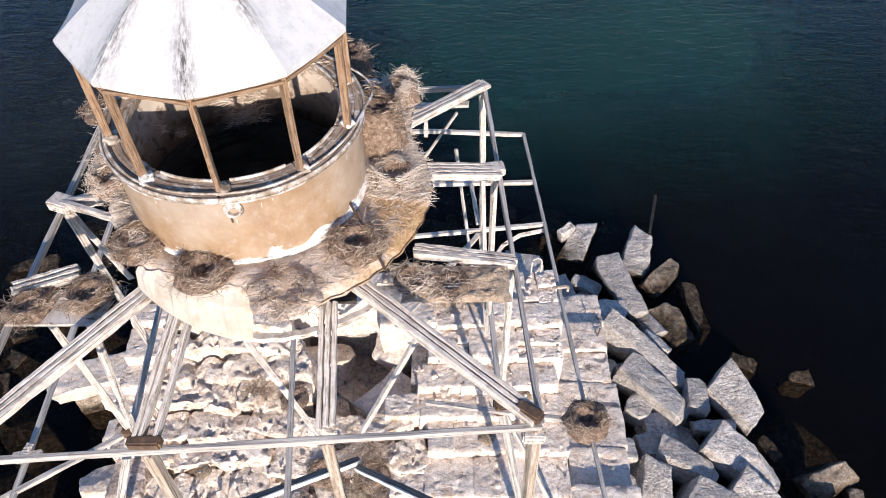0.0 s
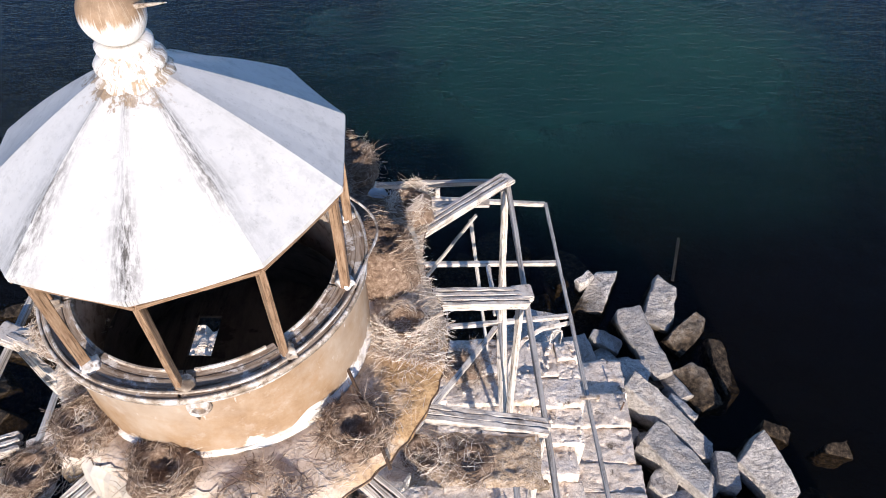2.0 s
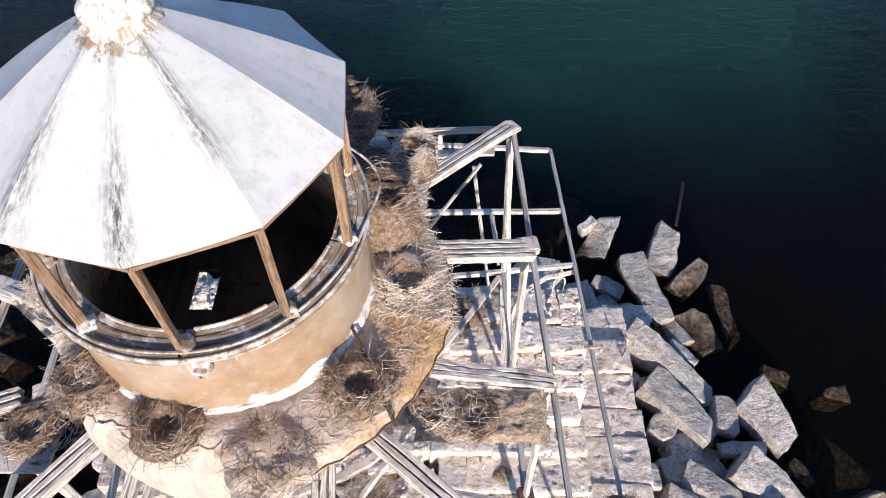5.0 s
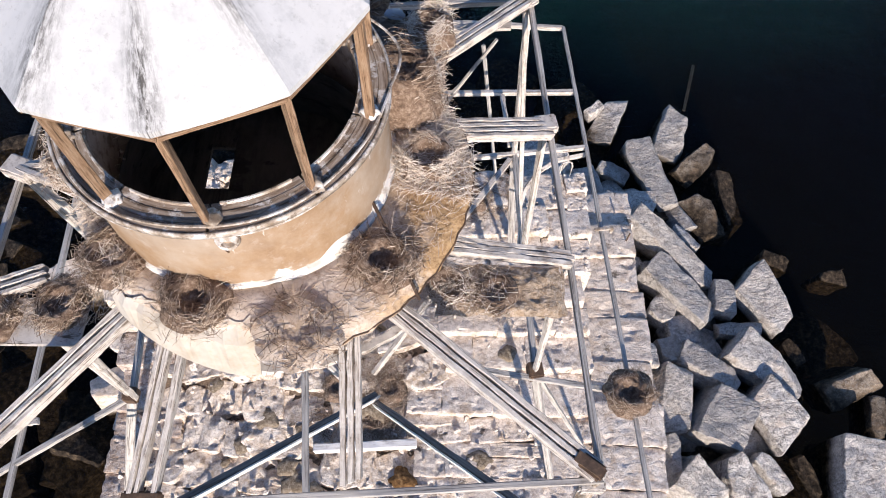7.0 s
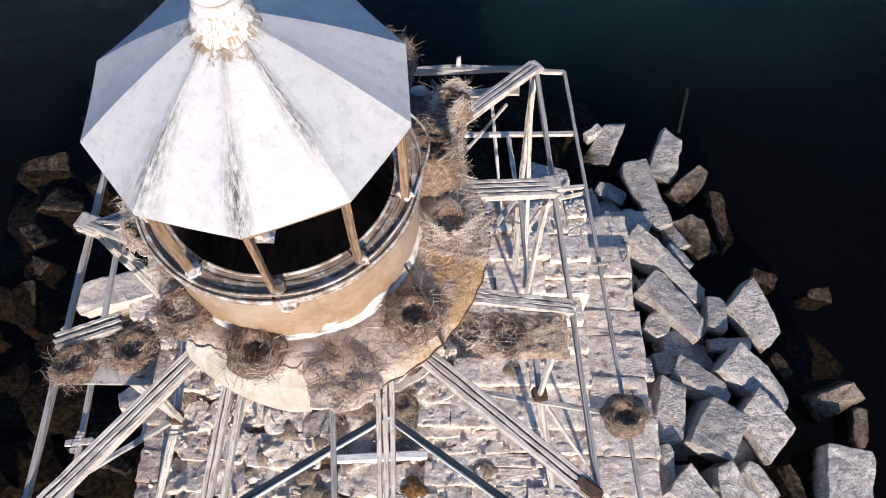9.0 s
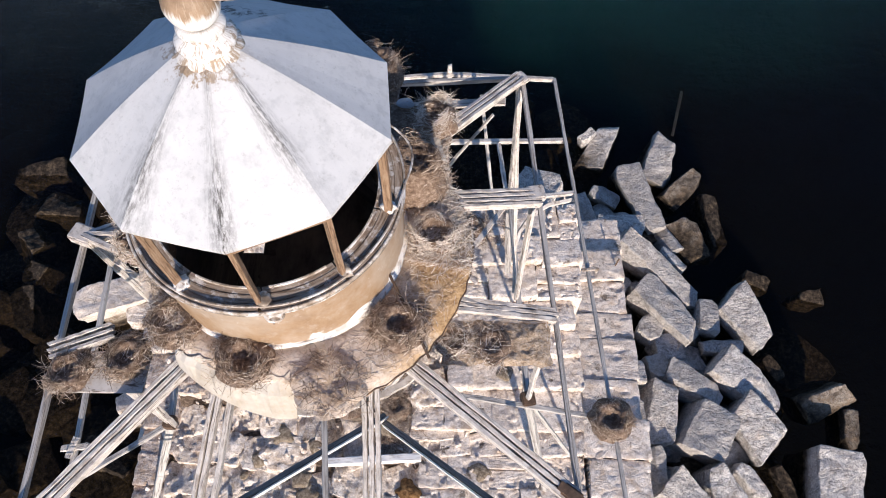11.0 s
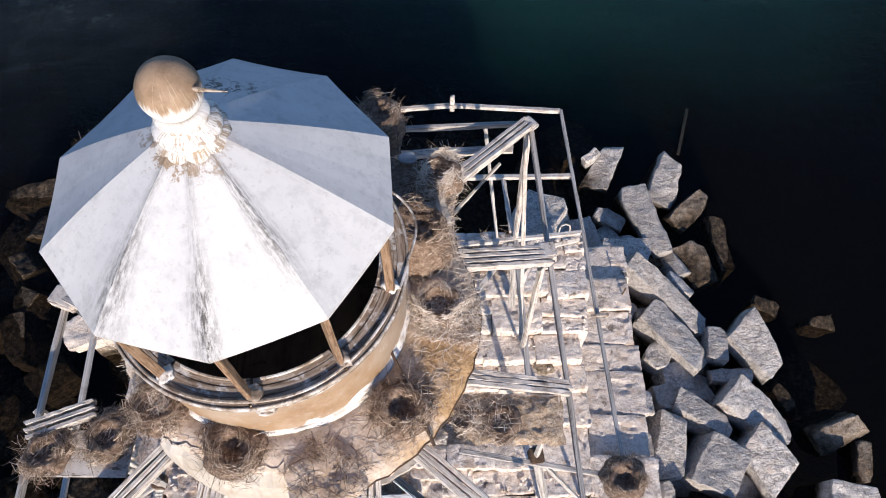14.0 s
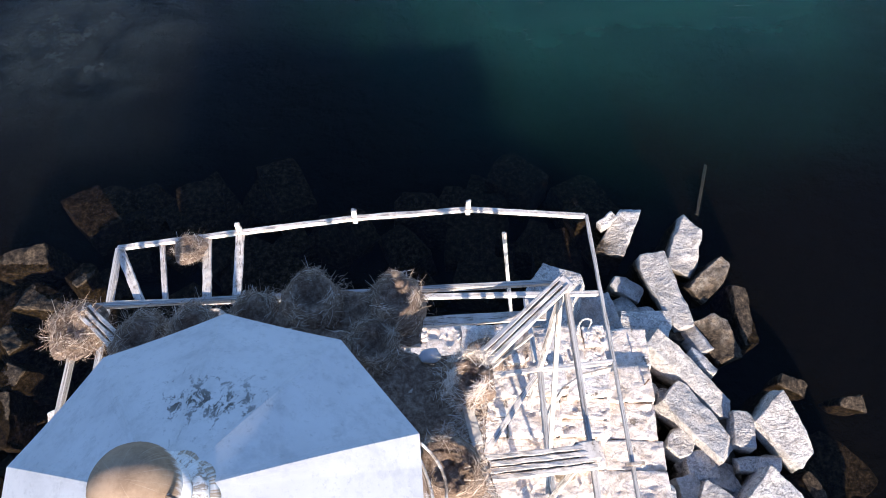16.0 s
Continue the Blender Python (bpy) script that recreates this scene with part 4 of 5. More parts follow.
LIP = lip_material()
for k, a in enumerate(CORNERS):
    p, q = polar(1.29, a, SILL_Z - 0.02), polar(1.29, a, EAVE_Z - 0.03)
    bm, m = bar(p, q, 0.05, 0.08, 0, 200 + k, 5, 0.004)
    post = part("post", bm, BROWN_WOOD, lantern, "brown weathered glazing post")
    stand = Matrix.Translation((p + q) / 2) @ pose(0, 0, 0, 0, 0, a) @ pose(0, 0, 0, 0, -90, 0)
    post.matrix_world = stand
    b = polar(1.33, CORNERS[(k + 1) % 10], EAVE_Z - 0.13)
    bm, m = bar(polar(1.33, a, EAVE_Z - 0.13), b, 0.035, 0.035, 0, 230 + k, 3, 0.003)
    part("head_rail", bm, BROWN_WOOD, lantern).matrix_world = m
    foot = bmesh.new()
    bmesh.ops.create_icosphere(foot, subdivisions=3, radius=1.0)
    for v in foot.verts:
        lump = 1 + 0.45 * noise.noise(v.co * 1.7 + Vector((k * 5.1, 0, 0))) + 0.22 * noise.noise(v.co * 5 + Vector((0, k * 3.3, 0)))
        v.co = polar(1.285, a + 1.5, SILL_Z + 0.008) + Matrix.Rotation(radians(a), 3, "Z") @ Vector((v.co.x * 0.085 * lump, v.co.y * 0.065 * lump, max(-0.2, v.co.z) * 0.065 * lump))
    part("dropping_crust", foot, LIP, post, "white crust of droppings at the post foot", True).matrix_parent_inverse = stand.inverted()
    bm, m = bar(polar(1.37, a, EAVE_Z - 0.045), polar(1.37, CORNERS[(k + 1) % 10], EAVE_Z - 0.045), 0.022, 0.04, 0, 250 + k, 3, 0.003)
    part("fascia", bm, BROWN_WOOD, lantern).matrix_world = m

part("parapet", lathe([(1.36, DECK_Z - 0.03), (1.34, SILL_Z - 0.05), (1.25, SILL_Z - 0.05), (1.25, DECK_Z - 0.15), (1.36, DECK_Z - 0.15)], 120), DRUM, lantern, "curved parapet wall in flaking ochre paint", True)
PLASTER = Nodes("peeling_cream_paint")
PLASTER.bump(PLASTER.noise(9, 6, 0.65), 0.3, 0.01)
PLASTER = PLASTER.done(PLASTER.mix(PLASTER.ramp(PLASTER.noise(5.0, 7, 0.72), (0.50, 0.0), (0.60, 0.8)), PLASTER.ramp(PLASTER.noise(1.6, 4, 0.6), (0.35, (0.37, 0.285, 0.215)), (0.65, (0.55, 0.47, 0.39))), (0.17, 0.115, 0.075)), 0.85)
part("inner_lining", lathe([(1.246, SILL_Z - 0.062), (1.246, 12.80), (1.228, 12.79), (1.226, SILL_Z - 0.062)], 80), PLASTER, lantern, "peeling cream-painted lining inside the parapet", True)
def crust_ring():
    """White droppings banked round the foot of the parapet, deepest on its lit south-east side."""
    bm = bmesh.new()
    rings = []
    for k in range(240):
        a = 1.5 * k
        d = (a + 48 + 180) % 360 - 180
        q = noise.noise(polar(2.2, a)) + 0.6 * noise.noise(polar(7.0, a))
        rich = math.exp(-(d / 30) ** 2)
        top = 0.03 + 0.02 * q + rich * max(0.0, 0.03 + 0.13 * noise.noise(polar(5.0, a, 4)))
        out = 0.035 + 0.022 * q + 0.03 * rich
        rings.append([bm.verts.new(polar(r, a, DECK_Z + z)) for r, z in ((1.353, max(0.012, top)), (1.364, max(0.008, top * 0.8)), (1.362 + out * 0.5, 0.024), (1.362 + out, 0.002), (1.353, -0.01))])
    for k in range(240):
        a, b = rings[k], rings[(k + 1) % 240]
        for j in range(4):
            bm.faces.new((a[j], b[j], b[j + 1], a[j + 1]))
    bmesh.ops.recalc_face_normals(bm, faces=bm.faces)
    return bm


part("guano_crust", crust_ring(), GUANO, lantern, "white crust of droppings banked round the parapet", True)


part("sill_lip", lathe([(1.384, SILL_Z - 0.055), (1.384, SILL_Z + 0.006), (1.402, SILL_Z + 0.006), (1.410, SILL_Z - 0.004), (1.408, SILL_Z - 0.055)], 120), LIP, lantern, "flaking white metal lip of the sill", True)
for k, a in enumerate(CORNERS):
    for r0, r1, lift in ((1.13, 1.206, 0.0), (1.209, 1.296, 0.004), (1.299, 1.380, 0.001)):
        bm = lathe([(r0, SILL_Z - 0.06), (r0, SILL_Z - 0.006 + lift), (r0 + 0.006, SILL_Z + lift), (r1 - 0.006, SILL_Z + lift), (r1, SILL_Z - 0.006 + lift), (r1, SILL_Z - 0.06)], 9, a + 0.6, a + STEP - 0.6)
        plank = part("sill_plank", bm, SILL, lantern, "grey-brown weathered sill plank")
        if r0 < 1.2:
            part("glazing_bead", lathe([(1.135, SILL_Z - 0.002), (1.138, SILL_Z + 0.028), (1.152, SILL_Z + 0.028), (1.156, SILL_Z - 0.002)], 8, a + 4, a + STEP - 4), LIP, plank, "pale glazing bead")
part("pipe_ring", tube([polar(1.352 + 0.010 * math.sin(a / 9) + 0.17 * math.exp(-(((a + 180) % 360 - 200) / 17) ** 2), a, SILL_Z + 0.022 - 0.05 * math.exp(-(((a + 180) % 360 - 200) / 17) ** 2)) for a in range(0, 361, 3)], 0.013), LIP, lantern, "bent grey pipe round the sill")
part("pipe_ring", tube([polar(1.385 + 0.012 * math.sin(a / 9), a, SILL_Z - 0.075) for a in range(0, 361, 4)], 0.014), LIP, lantern)
vent = part("air_vent", lathe([(0.05, -0.01), (0.05, 0.035), (0.07, 0.045), (0.095, 0.012), (0.10, 0.0)], 24), LIP, lantern, "small round vent with a broken rim")
vent.matrix_world = Matrix.Translation(polar(1.352, -81, 13.60)) @ pose(0, 0, 0, 0, 0, -81) @ pose(0, 0, 0, 0, 90, 0)
part("rust_drip", tube([polar(1.368, -82.5, 13.53), polar(1.366, -82.8, 13.49), polar(1.360, -82.6, 13.44)], 0.011, 5), IRON, lantern, "rust drip below the vent")

# floor and shaft wall coloured dark for the shade inside the lantern
SHADE_WOOD = wood_material("shade_dark_boards", (0.022, 0.018, 0.016), (0.05, 0.042, 0.037), (0.09, 0.077, 0.066))
HX0, HX1, HY0, HY1 = -0.70, -0.44, 0.15, 0.68
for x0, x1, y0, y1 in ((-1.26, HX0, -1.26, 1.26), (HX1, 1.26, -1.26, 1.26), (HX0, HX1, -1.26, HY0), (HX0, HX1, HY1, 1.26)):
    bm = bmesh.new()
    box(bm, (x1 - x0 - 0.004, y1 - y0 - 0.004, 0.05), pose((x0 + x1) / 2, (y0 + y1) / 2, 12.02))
    part("floor_board", bm, SHADE_WOOD, lantern, "floor round an open hatch, darkened as if shaded")
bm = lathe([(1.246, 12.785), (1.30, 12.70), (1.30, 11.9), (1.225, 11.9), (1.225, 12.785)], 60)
part("trunk", bm, SHADE_WOOD, lantern, "shaft wall below the parapet, darkened as if shaded")

# ---- gallery ----
gallery = thing("gallery", "round lantern gallery deck caked with guano and straw", "gallery")


EDGE = ((-180, 1.72), (-168, 1.55), (-142, 1.52), (-126, 1.62), (-123, 1.66), (-108, 1.70), (-100, 1.72), (-88, 1.74), (-82, 1.76), (-80, 2.02), (-67, 2.10), (-56, 2.13), (-30, 2.15), (0, 2.13), (10, 2.05), (16, 1.98), (26, 2.03), (33, 2.2), (40, 2.48), (48, 2.48), (56, 2.2), (75, 2.15), (150, 2.15), (158, 1.9), (180, 1.72))


def gallery_radius(deg):
    """The worn outer edge of the deck at a bearing."""
    d = (deg + 180) % 360 - 180
    for (d0, r0), (d1, r1) in zip(EDGE, EDGE[1:]):
        if d <= d1:
            return r0 + (r1 - r0) * (d - d0) / (d1 - d0) + 0.012 * math.sin(d * 0.9) + 0.006 * math.sin(d * 2.3)
    return EDGE[-1][1]


bm = bmesh.new()
rings = []
for k in range(180):
    a = k * 2.0
    r = gallery_radius(a)
    rings.append([bm.verts.new(polar(q, a, z)) for q, z in ((1.30, DECK_Z), (1.55, DECK_Z + 0.012 * noise.noise(polar(2, a))), (r * 0.5 + 0.85, DECK_Z + 0.02 * noise.noise(polar(3, a))), (r, DECK_Z - 0.04), (r, DECK_Z - 0.085), (1.30, DECK_Z - 0.055))])
for k in range(180):
    a, b = rings[k], rings[(k + 1) % 180]
    for j in range(6):
        i = (j + 1) % 6
        bm.faces.new((a[j], b[j], b[i], a[i]))
bmesh.ops.recalc_face_normals(bm, faces=bm.faces)
part("deck", bm, DECK, gallery, "tan deck caked with droppings", True)
plate = bmesh.new()
rings = []
for k in range(22):
    d = -123.5 + 42.0 * k / 21
    s = min(1.0, (d + 123.5) / 36)
    r, low = 1.80 + 0.19 * s, 12.60 - 0.28 * s
    inner = 1.66 + 0.04 * math.sin(d * 0.35) + 0.02 * math.sin(d * 1.1)
    rag = 1.2 * math.sin(k * 3.1) if k == 21 else 0
    rings.append([plate.verts.new(polar(q, d + w, z)) for q, z, w in ((inner, DECK_Z + 0.008, 0), (0.45 * inner + 0.55 * r, DECK_Z - 0.04 - 0.10 * s, rag), (r, low, -rag), (r - 0.03, low - 0.01, -rag), (inner, DECK_Z - 0.05, 0))])
for p, q in zip(rings, rings[1:]):
    for j in range(5):
        plate.faces.new((p[j], q[j], q[(j + 1) % 5], p[(j + 1) % 5]))
plate.faces.new(rings[0])
plate.faces.new(rings[-1][::-1])
bmesh.ops.recalc_face_normals(plate, faces=plate.faces)
part("deck_plate", plate, PLATE, gallery, "bare cream-coloured deck plate with a broken end")
hoop = lathe([(0.035, 0.0), (0.035, 0.07), (-0.035, 0.07), (-0.035, 0.0)], 40, -86, -44)
for v in hoop.verts:
    bearing, off = math.degrees(math.atan2(v.co.y, v.co.x)), math.hypot(v.co.x, v.co.y)
    if v.co.dot(polar(1, -65)) < 0:
        bearing, off = math.degrees(math.atan2(-v.co.y, -v.co.x)), -off
    base = 2.09 - 0.0045 * (-44 - bearing) - 0.00001 * (-44 - bearing) ** 2 + 0.006 * math.sin(bearing)
    v.co = polar(base + off, bearing, 12.18 + v.co.z)
part("rim_hoop", hoop, TIMBER, gallery, "bent white hoop below the deck edge")
part("deck_rim", tube([polar(gallery_radius(a) + 0.004, a, DECK_Z - 0.045) for a in range(-79, 61, 3)], 0.009), IRON, gallery, "rusty rim of the deck")
part("rod", tube([(1.20, -0.55, 12.98), (1.42, -0.98, 12.93), (1.66, -1.48, 12.86)], 0.016), IRON, gallery, "rusty iron rod")

# ---- tower frame ----
frame_thing = thing("tower_frame", "weathered white timber frame that carries the lantern gallery", "tower frame")
RING_Z = 11.90
NR, BR, BL, NL = Vector((3.27, -2.76, RING_Z)), Vector((2.92, 3.14, RING_Z)), Vector((-2.88, 2.76, RING_Z)), Vector((-2.64, -3.16, RING_Z))


def member(name, p0, p1, w, h, material, seed, label="", bow=0.0):
    return timber(name, p0, p1, w, h, material, label, seed=seed, bow=bow, parent=frame_thing)


for k, (a, b) in enumerate(((NL, NR), (NR, BR), (BR, BL), (BL, NL))):
    member("ring_beam", a, b, 0.06, 0.08, POLE, 300 + k, "grey squared ring beam")


def joist(x0, y0, x1, y1, seed, z0=12.40, z1=11.98, planks=3, w=0.05, gap=0.02):
    """A bundle of parallel planks from under the gallery out to the ring beam."""
    a, b = Vector((x0, y0, z0)), Vector((x1, y1, z1))
    side = (b - a).cross(Vector((0, 0, 1))).normalized()
    rnd = random.Random(seed)
    for k in range(planks):
        off = side * ((k - (planks - 1) / 2) * (w + gap))
        member("joist_plank", a + off, b + off + (b - a).normalized() * rnd.uniform(-0.06, 0.05), w, 0.11, TIMBER, seed * 10 + k, "bleached splitting joist plank")


joist(1.02, -1.55, 1.08, -2.86, 31)
joist(-0.60, -1.6, -0.78, -2.98, 32, planks=2, w=0.045, gap=0.018)
joist(-0.44, -1.6, -0.60, -2.98, 43, planks=1, w=0.05)
joist(1.30, -1.28, 3.20, -2.70, 33)
joist(-0.95, -1.35, -2.58, -3.08, 34)
joist(1.90, -0.57, 3.12, -0.66, 35, 12.15, 12.05, 3, 0.055, 0.006)
joist(1.75, 0.84, 3.00, 1.02, 36, 12.18, 12.0, 4)
joist(1.35, 1.5, 2.88, 3.08, 37, 12.22, 11.99)
joist(-1.30, -0.35, -2.78, 0.40, 38, 12.3, 12.02, 1, 0.07)
joist(-1.96, -0.96, -2.68, -1.22, 39, 12.22, 12.17, 3, 0.042, 0.035)
joist(-1.35, 1.45, -2.82, 2.70, 40)
joist(0.95, 1.75, 1.05, 3.0, 41)
joist(-0.75, 1.75, -0.85, 2.9, 42)

LOW_Z = 8.62
F, N3, PL, PB = Vector((3.17, -0.70, LOW_Z)), Vector((3.02, 3.15, LOW_Z)), Vector((-2.52, -1.12, LOW_Z)), Vector((-2.85, 2.75, LOW_Z))
member("brace", (3.10, -0.60, 11.85), F, 0.075, 0.075, TIMBER, 51, "white upright post")
member("brace", (2.98, 1.05, 11.85), (3.05, 1.1, LOW_Z), 0.075, 0.075, TIMBER, 52, "white upright post")
member("brace", (2.90, 3.08, 11.85), N3, 0.08, 0.08, TIMBER, 53, "white upright post")
member("brace", (2.86, 3.02, 11.85), (3.02, 1.2, LOW_Z), 0.06, 0.06, TIMBER, 54)
member("sill_beam", N3, F, 0.09, 0.09, POLE, 55)
member("sill_beam", PB, PL, 0.09, 0.09, POLE, 56)
member("brace", (-2.76, 0.40, 11.85), (-2.7, 0.5, LOW_Z), 0.09, 0.09, TIMBER, 57)
member("brace", (-2.80, -0.90, 11.85), PL, 0.09, 0.09, TIMBER, 58)
member("leg", F, (4.20, -1.10, 2.6), 0.12, 0.12, POLE, 59, "grey tower leg")
member("leg", PL, (-4.90, -1.45, 2.6), 0.14, 0.14, POLE, 60, "grey tower leg")
member("leg", N3, (3.35, 3.7, 4.4), 0.12, 0.12, POLE, 61, "grey tower leg")
member("leg", PB, (-4.6, 4.4, 2.5), 0.12, 0.12, POLE, 62, "grey tower leg")
member("brace", F, (5.0, -0.55, 2.7), 0.07, 0.07, POLE, 63)
for k, p in enumerate((Vector((3.22, -2.74, 11.85)), Vector((1.08, -2.90, 11.85)), Vector((-0.70, -3.02, 11.85)), Vector((-2.62, -3.12, 11.85)))):
    foot = Vector((p.x * 1.03, p.y - 0.15, LOW_Z))
    member("post", p, foot, 0.12, 0.12, TAN_WOOD, 64 + k, "tan weathered upright post")
member("sill_beam", (3.35, -2.92, LOW_Z), (-2.75, -3.28, LOW_Z), 0.09, 0.09, POLE, 68)
# the next two braces are coloured dark for their shaded upper faces
member("cross_brace", (0.62, -0.20, 5.70), (-2.40, -3.07, 8.86), 0.09, 0.10, DIMMED_POLE, 70, "weathered cross brace, coloured dark like its shaded top")
member("cross_brace", (0.64, -0.34, 5.66), (3.40, -2.86, 8.75), 0.09, 0.10, DIMMED_POLE, 71, "weathered cross brace, coloured dark like its shaded top")
# added white strips stand for the braces' sunlit side faces
member("batten", (0.675, -0.258, 5.70), (-2.345, -3.128, 8.86), 0.026, 0.11, SUNLIT_TIMBER, 130, "added white strip standing for the brace's sunlit side")
member("batten", (0.585, -0.398, 5.66), (3.345, -2.918, 8.75), 0.026, 0.11, SUNLIT_TIMBER, 131, "added white strip standing for the brace's sunlit side")
member("cross_brace", (0.56, 0.19, 5.72), (2.02, 0.96, 8.70), 0.09, 0.09, TIMBER, 72)
member("cross_brace", (-0.02, 0.07, 5.75), (-1.10, 0.57, 8.65), 0.09, 0.09, TIMBER, 73)
member("floor_joist", (-0.28, 0.6, 8.60), (0.13, -3.05, 8.60), 0.085, 0.085, POLE, 74, "grey joist of the lower floor")
member("pole", (2.55, 5.83, 8.40), (3.05, 5.3, 4.5), 0.06, 0.06, POLE, 75, "grey leaning pole")
member("cross_brace", (2.47, 2.44, 11.93), (1.50, 1.98, 10.6), 0.04, 0.04, POLE, 76)
member("cross_brace", (2.95, 3.02, LOW_Z), (1.45, 0.85, LOW_Z - 0.05), 0.09, 0.07, TIMBER, 78)
member("plank", (0.95, 2.58, 11.9), (2.66, 2.70, 11.9), 0.13, 0.05, TIMBER, 79, "pale loose plank")

# ---- lower walkway frame ----
walkway = thing("walkway_frame", "open timber frame of the lower walkway, its boards gone", "walkway frame")


def wmember(name, p0, p1, w, h, material, seed, label="", bow=0.0):
    return timber(name, p0, p1, w, h, material, label, seed=seed, bow=bow, parent=walkway)


wmember("edge_rail", (4.05, 6.08, 8.60), (1.88, 6.20, 8.60), 0.09, 0.09, TIMBER, 80, "white outer rail")
wmember("edge_rail", (1.88, 6.20, 8.60), (-0.20, 6.00, 8.60), 0.09, 0.09, TIMBER, 81, "white outer rail")
wmember("edge_rail", (-0.20, 6.00, 8.60), (-2.26, 5.68, 8.60), 0.09, 0.09, TIMBER, 82, "white outer rail")
wmember("edge_rail", (-2.26, 5.68, 8.60), (-4.38, 5.34, 8.60), 0.09, 0.09, TIMBER, 83, "white outer rail")
wmember("edge_rail", (4.05, 6.08, 8.62), (4.24, 3.25, 8.66), 0.06, 0.06, POLE, 84, "grey side rail")
wmember("edge_rail", (4.24, 3.25, 8.66), (4.58, -2.9, 8.80), 0.06, 0.06, POLE, 85, "grey side rail")
wmember("edge_rail", (-4.38, 5.34, 8.60), (-3.86, -2.6, 8.62), 0.08, 0.08, POLE, 86, "grey side rail")
for k, (x, y) in enumerate(((1.88, 6.20), (-0.20, 6.00), (-2.26, 5.68))):
    wmember("stub_post", (x, y, 8.45), (x, y + 0.03, 8.85), 0.09, 0.07, TIMBER, 90 + k, "sawn-off rail post")
wmember("inner_beam", (-4.24, 4.26, 8.60), (4.17, 4.52, 8.60), 0.09, 0.09, TIMBER, 95)
wmember("walkway_joist", (2.84, 4.35, 8.70), (2.95, 3.25, 8.66), 0.08, 0.06, TIMBER, 96)
wmember("bracket", (1.6, 2.95, 8.62), (4.28, 3.27, 8.64), 0.08, 0.08, TIMBER, 97)
wmember("bracket", (2.0, -0.62, 8.62), (4.40, -1.02, 8.74), 0.08, 0.07, POLE, 98)
wmember("bracket", PL, (-4.3, -2.35, 8.62), 0.08, 0.07, POLE, 99)
for k, (x0, y0, x1) in enumerate(((-2.26, 5.66, -2.13), (-2.84, 5.56, -2.64), (-3.63, 5.42, -3.35), (-4.36, 5.30, -3.78), (-4.38, 5.30, -4.3))):
    wmember("walkway_joist", (x0, y0, 8.56), (x1, 4.30, 8.56), 0.15 if k in (0, 1, 3) else 0.09, 0.07, TIMBER, 100 + k)

# ---- nests ----
def bowl(r, h, seed, material, count, stray=0.6):
    """Sticks of one nest, laid round a deep hollow, with ends that stick out."""
    rnd = random.Random(seed)
    verts, faces = [], []
    squash, lean = rnd.uniform(0.84, 1.0), rnd.uniform(0, 6.28)
    for k in range(count):
        a = rnd.uniform(0, 2 * math.pi)
        s = rnd.triangular(0.46, 1.20, 0.80) if stray < 1 else rnd.uniform(0.05, 1.35)
        wave = 1 + 0.12 * math.sin(2 * a + seed) + 0.08 * math.sin(5 * a + 2 * seed)
        rise = (s - 0.30) / 0.42 if s < 0.72 else 1.0 - (s - 0.72) / 0.50
        z = h * max(0.0, rise) * (1 + 0.22 * math.sin(3 * a + seed)) * rnd.uniform(0.75, 1.10) + 0.006
        length = rnd.uniform(0.05, 0.18) * (1.6 if rnd.random() < 0.12 else 1)
        turn = a + math.pi / 2 + rnd.gauss(0, stray if s < 0.8 else stray + 0.4)
        c = Vector((r * s * wave * math.cos(a), r * s * wave * squash * math.sin(a), z))
        d = Vector((math.cos(turn), math.sin(turn), rnd.gauss(0, 0.12))) * length / 2
        outward = Vector((math.cos(a), math.sin(a), 0)) * length * rnd.uniform(0.05, 0.20)
        twig_into(verts, faces, c - d, c + d, rnd.uniform(0.0013, 0.0036), outward)
    for k in range(count // 7):
        a, q, t = rnd.uniform(0, 2 * math.pi), 1.0 + 0.5 * rnd.random() ** 1.6, rnd.uniform(0, 2 * math.pi)
        c = Vector((r * q * math.cos(a), r * q * math.sin(a), 0.012 + rnd.uniform(0, 0.02)))
        d = Vector((math.cos(t), math.sin(t), 0.02)) * rnd.uniform(0.02, 0.07)
        twig_into(verts, faces, c - d, c + d, rnd.uniform(0.0012, 0.0028), Vector((rnd.uniform(-0.01, 0.01), rnd.uniform(-0.01, 0.01), 0.004)))
    for k in range(count // 16):
        a = rnd.uniform(0, 2 * math.pi)
        q = rnd.uniform(0.75, 1.0)
        c = Vector((r * q * math.cos(a), r * q * math.sin(a), h * rnd.uniform(0.3, 0.9)))
        t = a + rnd.gauss(0, 0.8)
        twig_into(verts, faces, c, c + Vector((math.cos(t), math.sin(t), rnd.uniform(-0.15, 0.55))) * rnd.uniform(0.08, 0.22), rnd.uniform(0.0015, 0.003), Vector((0, 0, 0.012)))
    turn = Matrix.Rotation(lean, 3, "Z")
    return twig_mesh("twigs", [turn @ v for v in verts], faces, material)


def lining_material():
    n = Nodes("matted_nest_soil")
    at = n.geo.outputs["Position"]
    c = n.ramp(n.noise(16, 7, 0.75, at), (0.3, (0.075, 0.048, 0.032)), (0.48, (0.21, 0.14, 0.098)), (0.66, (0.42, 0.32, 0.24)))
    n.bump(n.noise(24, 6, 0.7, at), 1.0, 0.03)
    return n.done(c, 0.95)


